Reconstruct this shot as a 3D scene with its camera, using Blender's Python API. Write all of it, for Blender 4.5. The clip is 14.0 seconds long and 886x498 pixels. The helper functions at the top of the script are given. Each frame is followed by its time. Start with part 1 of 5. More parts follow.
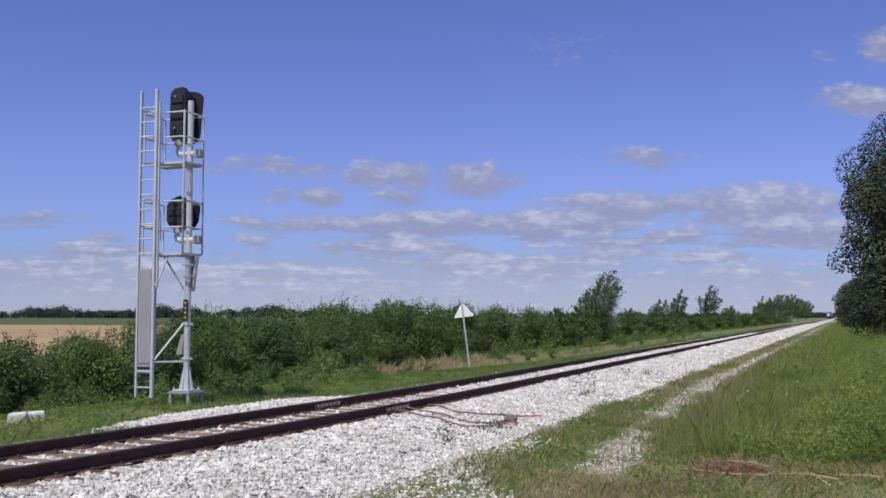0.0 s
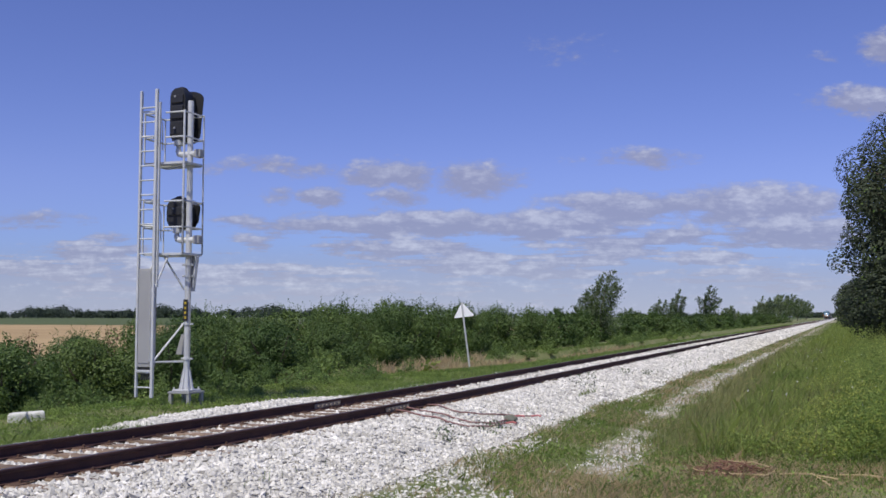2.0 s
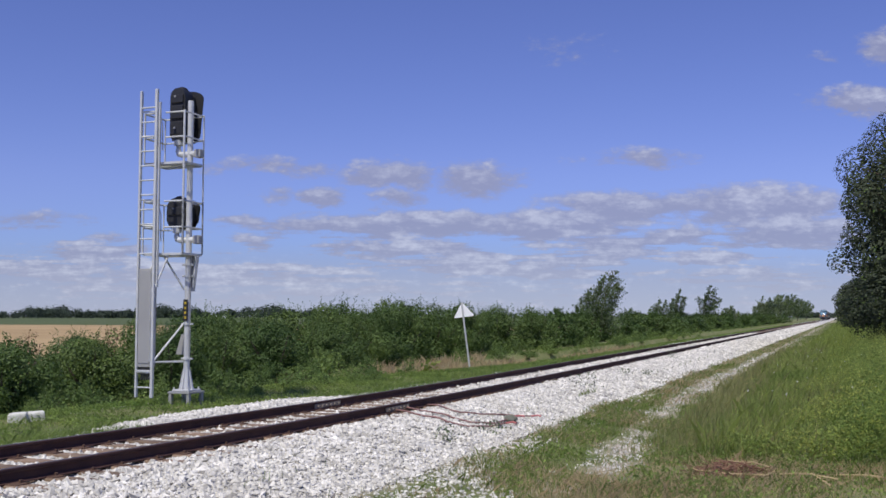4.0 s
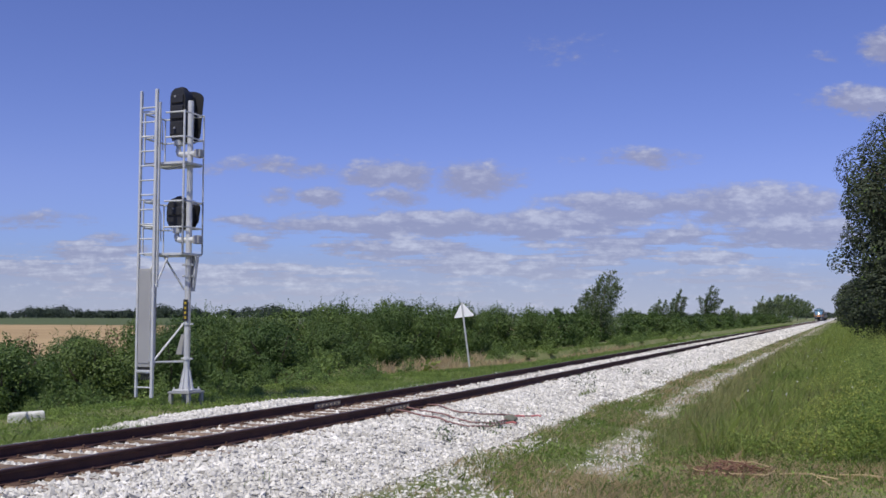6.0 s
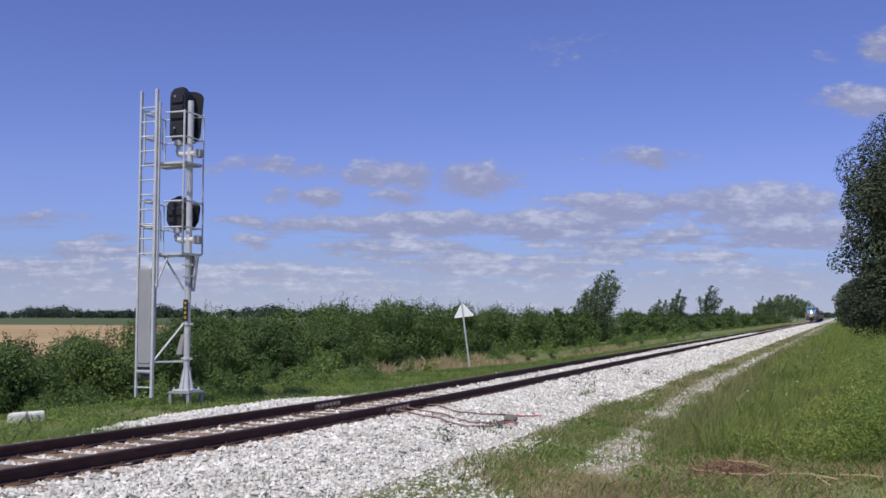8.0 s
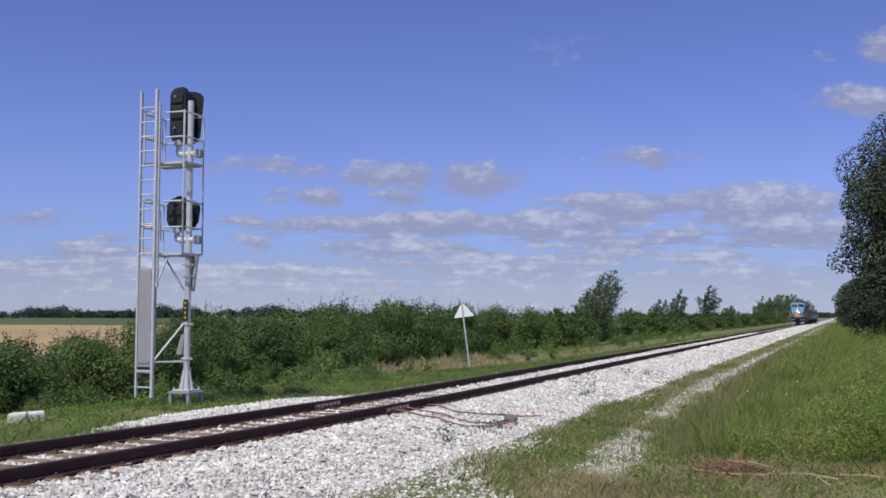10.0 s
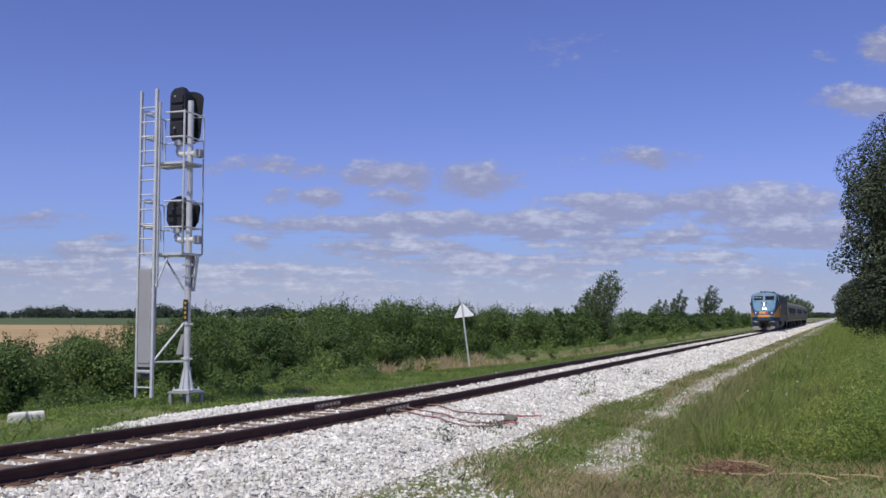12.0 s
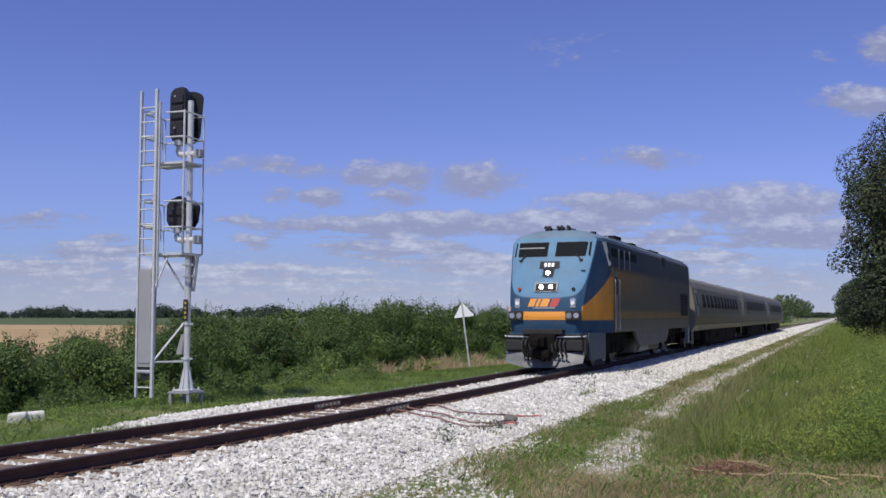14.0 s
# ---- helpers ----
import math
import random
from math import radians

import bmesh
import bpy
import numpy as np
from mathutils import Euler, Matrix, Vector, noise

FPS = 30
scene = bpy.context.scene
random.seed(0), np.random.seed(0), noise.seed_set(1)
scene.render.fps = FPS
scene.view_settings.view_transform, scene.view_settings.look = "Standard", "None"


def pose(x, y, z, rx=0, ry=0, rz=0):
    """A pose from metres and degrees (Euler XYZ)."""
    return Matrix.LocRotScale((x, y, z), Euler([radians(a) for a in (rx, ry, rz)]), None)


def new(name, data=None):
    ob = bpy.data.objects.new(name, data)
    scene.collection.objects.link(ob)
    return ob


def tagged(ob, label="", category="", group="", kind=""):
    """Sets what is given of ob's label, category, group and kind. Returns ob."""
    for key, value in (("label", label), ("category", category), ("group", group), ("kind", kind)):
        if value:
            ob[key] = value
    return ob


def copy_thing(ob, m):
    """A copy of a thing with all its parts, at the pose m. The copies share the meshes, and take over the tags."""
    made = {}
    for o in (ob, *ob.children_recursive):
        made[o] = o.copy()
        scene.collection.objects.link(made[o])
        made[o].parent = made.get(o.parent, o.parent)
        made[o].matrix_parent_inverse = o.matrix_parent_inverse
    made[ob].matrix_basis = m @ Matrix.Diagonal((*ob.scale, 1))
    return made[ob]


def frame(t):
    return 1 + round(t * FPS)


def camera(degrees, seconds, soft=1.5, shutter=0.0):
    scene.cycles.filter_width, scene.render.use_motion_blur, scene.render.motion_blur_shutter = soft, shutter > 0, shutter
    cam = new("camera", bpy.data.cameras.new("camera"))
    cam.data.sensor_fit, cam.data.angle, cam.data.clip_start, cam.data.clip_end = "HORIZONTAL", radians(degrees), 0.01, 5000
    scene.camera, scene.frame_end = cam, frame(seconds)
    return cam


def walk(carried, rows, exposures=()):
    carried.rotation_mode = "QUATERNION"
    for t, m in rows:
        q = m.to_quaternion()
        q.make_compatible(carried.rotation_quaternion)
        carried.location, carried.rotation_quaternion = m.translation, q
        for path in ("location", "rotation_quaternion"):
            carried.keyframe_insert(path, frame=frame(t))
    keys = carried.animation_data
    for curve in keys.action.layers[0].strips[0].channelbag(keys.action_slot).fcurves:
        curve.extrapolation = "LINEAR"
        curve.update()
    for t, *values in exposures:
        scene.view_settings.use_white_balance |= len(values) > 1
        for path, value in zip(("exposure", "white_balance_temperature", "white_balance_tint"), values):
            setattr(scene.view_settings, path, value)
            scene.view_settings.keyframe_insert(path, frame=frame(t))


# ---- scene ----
cam = camera(47.6, 14.0, 1.6)
EYE = (8.33, 0.0, 1.6)
YAW, TILT = 21.7, 3.83
walk(cam, [(0.0, pose(*EYE, 90 + TILT, 0, YAW)), (14.0, pose(*EYE, 90 + TILT, 0, YAW))])

# ---- light: clear summer sky with broken cumulus, high sun over the far side of the line ----
SUN_ELEVATION, SUN_TURN = 56.0, 187.0
world = bpy.data.worlds.new("world")
scene.world = world
world.use_nodes = True
wn, wl = world.node_tree.nodes, world.node_tree.links


def wmath(op, a, b=0.0, c=0.0):
    n = wn.new("ShaderNodeMath")
    n.operation = op
    for s, v in zip(n.inputs, (a, b, c)):
        if isinstance(v, (int, float)):
            s.default_value = v
        else:
            wl.new(v, s)
    return n.outputs[0]


def wsmooth(v, lo, hi):
    n = wn.new("ShaderNodeMapRange")
    n.interpolation_type = "SMOOTHSTEP"
    wl.new(v, n.inputs[0])
    n.inputs[1].default_value, n.inputs[2].default_value = lo, hi
    return n.outputs[0]


def wmix(f, a, b, blend="MIX"):
    n = wn.new("ShaderNodeMix")
    n.data_type, n.blend_type = "RGBA", blend
    for s, v in ((n.inputs[0], f), (n.inputs[6], a), (n.inputs[7], b)):
        if isinstance(v, (int, float)):
            s.default_value = v
        elif isinstance(v, tuple):
            s.default_value = (*v, 1)
        else:
            wl.new(v, s)
    return n.outputs[2]


def wnoise(x, y, scale, detail, seed):
    n = wn.new("ShaderNodeTexNoise")
    n.inputs["Scale"].default_value, n.inputs["Detail"].default_value, n.inputs["Roughness"].default_value = scale, detail, 0.6
    co = wn.new("ShaderNodeCombineXYZ")
    wl.new(x, co.inputs[0]), wl.new(y, co.inputs[1])
    co.inputs[2].default_value = seed
    wl.new(co.outputs[0], n.inputs["Vector"])
    return n.outputs[0]


sky = wn.new("ShaderNodeTexSky")
sky.sky_type, sky.sun_disc = "NISHITA", False
sky.sun_elevation, sky.sun_rotation = radians(SUN_ELEVATION), radians(SUN_TURN)
sky.air_density, sky.dust_density, sky.ozone_density = 1.0, 0.0, 6.0
# sky directions on a sheet: across and up from the heading at which the clouds stand
ways = wn.new("ShaderNodeSeparateXYZ")
wl.new(wn.new("ShaderNodeTexCoord").outputs["Generated"], ways.inputs[0])
dx, dy, dz = ways.outputs
ch, sh = math.cos(radians(YAW)), math.sin(radians(YAW))
forward = wmath("SUBTRACT", wmath("MULTIPLY", dy, ch), wmath("MULTIPLY", dx, sh))
ahead = wmath("MAXIMUM", forward, 0.08)
across = wmath("DIVIDE", wmath("ADD", wmath("MULTIPLY", dx, ch), wmath("MULTIPLY", dy, sh)), ahead)
up = wmath("DIVIDE", dz, ahead)
upx = wmath("MULTIPLY", up, 2.1)
warp1 = wmath("SUBTRACT", wnoise(across, upx, 9.0, 6, 1.0), 0.5)
warp2 = wmath("SUBTRACT", wnoise(across, upx, 13.0, 6, 7.0), 0.5)
fine = wmath("SUBTRACT", wnoise(across, upx, 38.0, 6, 3.0), 0.5)
pa = wmath("ADD", across, wmath("MULTIPLY", warp1, 0.07))
pu = wmath("ADD", up, wmath("MULTIPLY", warp2, 0.035))
# clouds: across, up, half length, half height, thickness
CLOUDS = [(-.180, .150, .066, .009, .42), (-.053, .141, .045, .014, .75), (.037, .136, .043, .018, .75), (-.123, .119, .029, .010, .85),
          (-.047, .118, .024, .009, .6), (-.172, .121, .022, .008, .4), (.203, .158, .056, .009, .50), (.438, .216, .058, .015, .9),
          (.446, .272, .024, .018, .6), (-.200, .095, .028, .008, .6), (-.025, .091, .160, .013, .95), (.110, .090, .065, .017, 1.0),
          (.166, .073, .060, .012, .8), (.195, .110, .090, .015, .8), (.315, .110, .090, .021, .85), (.345, .084, .066, .018, .95),
          (.228, .081, .042, .011, .9), (-.036, .068, .090, .009, .85), (-.352, .065, .056, .010, .95), (-.408, .096, .056, .008, .45),
          (-.336, .078, .020, .006, .4), (.265, .056, .036, .010, 1.0), (-.193, .074, .020, .006, .45), (.125, .272, .032, .010, .10),
          (-.245, .040, .240, .015, .7), (.040, .050, .150, .015, .75), (-.385, .048, .100, .013, .8), (.385, .262, .016, .005, .22),
          (.300, .040, .160, .016, .45), (-.100, .024, .330, .014, .45), (.140, .055, .110, .016, .6)]
cover, shade = None, None
for ca, cu, la, lu, thick in CLOUDS:
    ex = wmath("MULTIPLY", wmath("SUBTRACT", pa, ca), 1 / la)
    ey = wmath("MULTIPLY", wmath("SUBTRACT", pu, cu), 1 / lu)
    r = wmath("SQRT", wmath("ADD", wmath("MULTIPLY", ex, ex), wmath("MULTIPLY", ey, ey)))
    body = wmath("MULTIPLY", wmath("SUBTRACT", 1.34, r), thick)
    lit = wmath("MULTIPLY", wmath("ADD", ey, 0.35), wmath("MAXIMUM", body, 0.0))
    cover = body if cover is None else wmath("MAXIMUM", cover, body)
    shade = lit if shade is None else wmath("MAXIMUM", shade, lit)
finer = wmath("SUBTRACT", wnoise(across, upx, 95.0, 5, 5.0), 0.5)
streak = wmath("MULTIPLY", wmath("SUBTRACT", wnoise(across, wmath("MULTIPLY", up, 11.0), 12.0, 6, 11.0), 0.5), wsmooth(up, 0.125, 0.05))
rough = wmath("ADD", wmath("ADD", wmath("MULTIPLY", finer, 0.45), wmath("MULTIPLY", streak, 3.2)), wmath("ADD", cover, wmath("ADD", wmath("MULTIPLY", fine, 1.0), wmath("MULTIPLY", warp2, 0.7))))
mask = wmath("MULTIPLY", wsmooth(rough, 0.02, 0.55), wmath("MULTIPLY", wsmooth(forward, 0.1, 0.3), 0.80))
top = wmath("MINIMUM", wmath("ADD", wsmooth(wmath("ADD", wmath("MULTIPLY", shade, 0.66), wmath("ADD", wmath("ADD", wmath("MULTIPLY", finer, 0.9), wmath("MULTIPLY", wmath("MULTIPLY", streak, 1.6), wsmooth(up, 0.0, 0.05))), wmath("MULTIPLY", fine, 1.5))), 0.0, 0.95), wmath("MULTIPLY", wsmooth(up, 0.085, 0.0), 0.45)), 1.0)
mask = wmath("MAXIMUM", mask, wmath("MULTIPLY", wsmooth(up, 0.082, 0.03), 0.62))
cloud = wmix(top, (2.95, 3.1, 4.6), (5.9, 6.15, 7.4))
tint = wmix(wsmooth(up, 0.0, 0.16), (0.48, 0.58, 0.98), (0.86, 0.735, 1.12))
blue = wmix(1.0, sky.outputs[0], tint, "MULTIPLY")
wl.new(wmix(mask, blue, cloud), wn["Background"].inputs[0])
wn["Background"].inputs[1].default_value = 0.1
sun = new("sun", bpy.data.lights.new("sun", "SUN"))
sun.data.energy, sun.data.angle, sun.data.color = 4.0, radians(0.5), (1.0, 0.95, 0.86)
sun.rotation_euler = (radians(90 - SUN_ELEVATION), 0, radians(180 - SUN_TURN))
sun.location = (-20, -20, 60)


# ---- materials ----
def surface(name, base, second, rough=0.7, metal=0.0, coarse=1.5, fine_scale=40.0, bump=0.2, vary=0.0, island=False, amount=1.0, spec=0.5):
    """Two colours mixed at two scales, with fine relief; vary: change from object to object or from piece to piece."""
    m = bpy.data.materials.new(name)
    m.use_nodes = True
    nt = m.node_tree
    b = nt.nodes["Principled BSDF"]
    co = nt.nodes.new("ShaderNodeTexCoord").outputs["Object"]
    big, small = nt.nodes.new("ShaderNodeTexNoise"), nt.nodes.new("ShaderNodeTexNoise")
    for n, s, d in ((big, coarse, 4), (small, fine_scale, 5)):
        n.inputs["Scale"].default_value, n.inputs["Detail"].default_value = s, d
        nt.links.new(co, n.inputs["Vector"])
    add = nt.nodes.new("ShaderNodeMath")
    add.operation = "MULTIPLY_ADD"
    nt.links.new(big.outputs[0], add.inputs[0])
    add.inputs[1].default_value = 0.65
    half = nt.nodes.new("ShaderNodeMath")
    half.operation = "MULTIPLY"
    nt.links.new(small.outputs[0], half.inputs[0])
    half.inputs[1].default_value = 0.35
    nt.links.new(half.outputs[0], add.inputs[2])
    rng = nt.nodes.new("ShaderNodeMapRange")
    nt.links.new(add.outputs[0], rng.inputs[0])
    rng.inputs[1].default_value, rng.inputs[2].default_value, rng.inputs[4].default_value = 0.35, 0.65, amount
    mix = nt.nodes.new("ShaderNodeMix")
    mix.data_type = "RGBA"
    nt.links.new(rng.outputs[0], mix.inputs[0])
    mix.inputs[6].default_value, mix.inputs[7].default_value = (*base, 1), (*second, 1)
    col = mix.outputs[2]
    if vary:
        hsv = nt.nodes.new("ShaderNodeHueSaturation")
        rnd = nt.nodes.new("ShaderNodeNewGeometry").outputs["Random Per Island"] if island else nt.nodes.new("ShaderNodeObjectInfo").outputs["Random"]
        r2 = nt.nodes.new("ShaderNodeMapRange")
        nt.links.new(rnd, r2.inputs[0])
        r2.inputs[3].default_value, r2.inputs[4].default_value = 1 - vary, 1 + vary
        nt.links.new(r2.outputs[0], hsv.inputs["Value"])
        nt.links.new(col, hsv.inputs["Color"])
        col = hsv.outputs[0]
    nt.links.new(col, b.inputs["Base Color"])
    b.inputs["Roughness"].default_value, b.inputs["Metallic"].default_value = rough, metal
    b.inputs["Specular IOR Level"].default_value = spec
    if bump:
        bp = nt.nodes.new("ShaderNodeBump")
        bp.inputs["Strength"].default_value, bp.inputs["Distance"].default_value = bump, 0.02
        nt.links.new(small.outputs[0], bp.inputs["Height"])
        nt.links.new(bp.outputs[0], b.inputs["Normal"])
    return m


def leafy(name, dark, light, gloss=0.5, through_light=0.35, vary=0.35, spread=0.28):
    """Leaves: colour differs from leaf to leaf and in drifts, and some light comes through."""
    m = surface(name, dark, light, gloss, coarse=0.5, fine_scale=6.0, bump=0, vary=vary, island=True, spec=0.35)
    nt = m.node_tree
    b = nt.nodes["Principled BSDF"]
    tr = nt.nodes.new("ShaderNodeBsdfTranslucent")
    own = nt.nodes.new("ShaderNodeHueSaturation")
    per = nt.nodes.new("ShaderNodeMapRange")
    nt.links.new(nt.nodes.new("ShaderNodeObjectInfo").outputs["Random"], per.inputs[0])
    per.inputs[3].default_value, per.inputs[4].default_value = 1 - spread, 1 + spread
    nt.links.new(per.outputs[0], own.inputs["Value"])
    warm = nt.nodes.new("ShaderNodeMapRange")
    nt.links.new(nt.nodes.new("ShaderNodeObjectInfo").outputs["Random"], warm.inputs[0])
    warm.inputs[3].default_value, warm.inputs[4].default_value = .512, .488
    nt.links.new(warm.outputs[0], own.inputs["Hue"])
    nt.links.new(b.inputs["Base Color"].links[0].from_socket, own.inputs["Color"])
    nt.links.new(own.outputs[0], b.inputs["Base Color"])
    nt.links.new(own.outputs[0], tr.inputs[0])
    mx = nt.nodes.new("ShaderNodeMixShader")
    mx.inputs[0].default_value = through_light
    nt.links.new(b.outputs[0], mx.inputs[1]), nt.links.new(tr.outputs[0], mx.inputs[2])
    nt.links.new(mx.outputs[0], nt.nodes["Material Output"].inputs[0])
    return m


def glow(name, colour, strength):
    m = bpy.data.materials.new(name)
    m.use_nodes = True
    b = m.node_tree.nodes["Principled BSDF"]
    b.inputs["Base Color"].default_value = b.inputs["Emission Color"].default_value = (*colour, 1)
    b.inputs["Emission Strength"].default_value = strength
    return m


STONE = surface("limestone_ballast", (.725, .70, .64), (.465, .445, .395), .9, coarse=3, fine_scale=60, bump=.3, vary=.32, island=True)
BED = surface("ballast_bed", (.66, .64, .585), (.45, .43, .385), .95, coarse=9, fine_scale=26, bump=1.0)
RUST = surface("rusted_rail_steel", (.048, .021, .018), (.078, .034, .025), .85, .0, coarse=3, fine_scale=50, bump=.15)
HEAD = surface("worn_rail_head", (.085, .070, .066), (.12, .10, .09), .5, .6, coarse=2, fine_scale=40, bump=.05)
BAR = surface("weathered_joint_steel", (.26, .22, .17), (.34, .29, .23), .7, .2, bump=.2)
TIE = surface("weathered_tie_timber", (.27, .19, .13), (.17, .12, .085), .9, coarse=4, fine_scale=55, bump=.5, vary=.3)
PLATE = surface("rusty_tie_plate", (.09, .05, .035), (.13, .075, .05), .85, .2)
GALV = surface("galvanised_steel", (.64, .65, .65), (.50, .51, .52), .5, .3, coarse=4, fine_scale=60, bump=.05)
ALU = surface("dull_grey_aluminium", (.36, .36, .36), (.31, .31, .31), .55, .2, coarse=1.2, fine_scale=30, bump=.03)
BLACK = surface("black_signal_paint", (.012, .012, .014), (.022, .022, .024), .5, bump=.05)
CONC = surface("pale_concrete", (.72, .71, .65), (.46, .45, .38), .9, coarse=7, fine_scale=40, bump=.4)
WHITE = surface("white_sign_sheet", (.88, .88, .88), (.80, .81, .80), .4, bump=.03)
SIGNBACK = surface("grey_sign_post", (.58, .58, .56), (.46, .46, .45), .5, .4)
YELLOW = surface("yellow_plate", (.50, .38, .03), (.30, .22, .02), .6, coarse=30)
CABLE = surface("faded_red_cable", (.28, .15, .13), (.20, .12, .11), .7, coarse=2, fine_scale=20, bump=.1)
CABLEEND = surface("bright_red_cable", (.55, .18, .17), (.45, .13, .12), .6)
BUSHLEAF = leafy("hedge_leaf", (.062, .108, .025), (.108, .165, .039), .55, .22, .15, .2)
PALELEAF = leafy("young_shoot_leaf", (.125, .195, .050), (.19, .27, .075), .55, .4, .28)
TREELEAF = leafy("poplar_leaf", (.032, .046, .024), (.058, .073, .041), .7, .2, .16)
REDLEAF = leafy("reddish_dry_leaf", (.16, .085, .05), (.24, .15, .085), .7, .3)
SILVER = leafy("wind_turned_leaf", (.11, .15, .078), (.195, .24, .145), .5, .35)
# the bluish haze of distance is mixed into this leaf colour
FARLEAF = leafy("hazed_far_wood_leaf", (.038, .056, .042), (.056, .078, .054), .9, .1, .15)
GRASSLEAF = leafy("green_grass", (.118, .196, .040), (.205, .268, .070), .6, .45, .32, 0.0)
DRYGRASS = leafy("dry_grass", (.38, .29, .16), (.54, .44, .27), .8, .4, .25, 0.0)
STRAWGRASS = leafy("half_dry_grass", (.185, .205, .068), (.32, .29, .13), .7, .4, .3, 0.0)
GOLDWEED = leafy("yellow_green_weed", (.34, .39, .075), (.46, .48, .13), .6, .5, .3, 0.0)
WEEDLEAF = leafy("lush_weed", (.145, .225, .044), (.330, .395, .105), .6, .5, .35, 0.0)
FLOWER = surface("white_weed_flower", (.75, .75, .70), (.65, .66, .6), .8)
BARK = surface("grey_brown_bark", (.11, .085, .06), (.07, .055, .04), .95, coarse=5, fine_scale=30, bump=.8)
STRAW = surface("dead_straw_stalk", (.52, .40, .22), (.42, .31, .16), .8, coarse=4)
DEADTWIG = surface("reddish_dead_brush", (.17, .085, .055), (.25, .14, .09), .9, vary=.3, island=True)
BARNWALL = surface("white_barn_cladding", (.78, .79, .80), (.68, .69, .70), .7)
BARNROOF = surface("grey_barn_roof", (.35, .36, .38), (.28, .29, .30), .6)


# ---- builders ----
def mesh_of(name, bm, *mats, smooth=False):
    me = bpy.data.meshes.new(name)
    bmesh.ops.recalc_face_normals(bm, faces=bm.faces)
    bm.to_mesh(me)
    bm.free()
    for m in mats:
        me.materials.append(m)
    if smooth:
        me.polygons.foreach_set("use_smooth", [True] * len(me.polygons))
    return me


def part(name, bm, material, parent=None, label="", smooth=False):
    ob = new(name, mesh_of(name, bm, *(material if isinstance(material, tuple) else (material,)), smooth=smooth))
    ob.parent = parent
    return tagged(ob, label)


def thing(name, label, category, at=None, group="", kind=""):
    ob = tagged(new(name), label, category, group, kind)
    ob.empty_display_size = 0.2
    if at is not None:
        ob.matrix_basis = at
    return ob


def box(lo, hi, bevel=0.0, bm=None):
    bm = bm or bmesh.new()
    vs = bmesh.ops.create_cube(bm, size=1)["verts"]
    for v in vs:
        v.co = [l + (c + .5) * (h - l) for c, l, h in zip(v.co, lo, hi)]
    if bevel:
        es = list({e for v in vs for e in v.link_edges})
        bmesh.ops.bevel(bm, geom=es, offset=bevel, segments=2, affect="EDGES", profile=.6)
    return bm


def tube(p, q, r, r2=None, n=10, bm=None):
    bm = bm or bmesh.new()
    p, q = Vector(p), Vector(q)
    m = Matrix.Translation((p + q) / 2) @ (q - p).to_track_quat("Z", "Y").to_matrix().to_4x4()
    bmesh.ops.create_cone(bm, cap_ends=True, segments=n, radius1=r, radius2=r if r2 is None else r2, depth=(q - p).length, matrix=m)
    return bm


def pipe(points, r, n=8, bm=None):
    """A round bar through points, with mitred bends."""
    bm = bm or bmesh.new()
    pts = [Vector(p) for p in points]
    rings = []
    for i, p in enumerate(pts):
        d = (pts[min(i + 1, len(pts) - 1)] - pts[max(i - 1, 0)]).normalized()
        q = d.to_track_quat("Z", "Y")
        rings.append([bm.verts.new(p + q @ Vector((r * math.cos(a), r * math.sin(a), 0))) for a in (2 * math.pi * k / n for k in range(n))])
    for a, b in zip(rings, rings[1:]):
        for k in range(n):
            bm.faces.new((a[k], a[(k + 1) % n], b[(k + 1) % n], b[k]))
    bm.faces.new(rings[0]), bm.faces.new(rings[-1])
    return bm


def extrude(outline, axis, lo, hi, bm=None):
    """A closed outline pushed along an axis from lo to hi."""
    bm = bm or bmesh.new()

    def at(p, v):
        return {"x": (v, p[0], p[1]), "y": (p[0], v, p[1]), "z": (p[0], p[1], v)}[axis]
    a = [bm.verts.new(at(p, lo)) for p in outline]
    b = [bm.verts.new(at(p, hi)) for p in outline]
    n = len(outline)
    for k in range(n):
        bm.faces.new((a[k], a[(k + 1) % n], b[(k + 1) % n], b[k]))
    bm.faces.new(a), bm.faces.new(b)
    return bm


def raw_mesh(name, verts, faces, *mats, index=None):
    """A mesh from arrays; all faces have the same number of corners."""
    me = bpy.data.meshes.new(name)
    n, k = faces.shape
    me.vertices.add(len(verts))
    me.vertices.foreach_set("co", np.asarray(verts, np.float32).ravel())
    me.loops.add(n * k)
    me.loops.foreach_set("vertex_index", faces.astype(np.int32).ravel())
    me.polygons.add(n)
    me.polygons.foreach_set("loop_start", np.arange(0, n * k, k, dtype=np.int32))
    if index is not None:
        me.polygons.foreach_set("material_index", index.astype(np.int32))
    me.update(calc_edges=True)
    me.polygons.foreach_set("use_smooth", [False] * n)
    for m in mats:
        me.materials.append(m)
    return me


def unit(v):
    return v / np.maximum(np.linalg.norm(v, axis=1, keepdims=True), 1e-6)


def leaf_arrays(rng, at, out, size, droop=0.2, wide=.33):
    """Folded diamond leaves at points, that lean along out; returns corners and faces."""
    n = len(at)
    along = unit(out + rng.normal(0, .65, (n, 3)) + np.array([0, 0, -droop]))
    side = unit(np.cross(along, rng.normal(0, 1, (n, 3))))
    return leaf_corners(rng, at, along, side, size, wide)


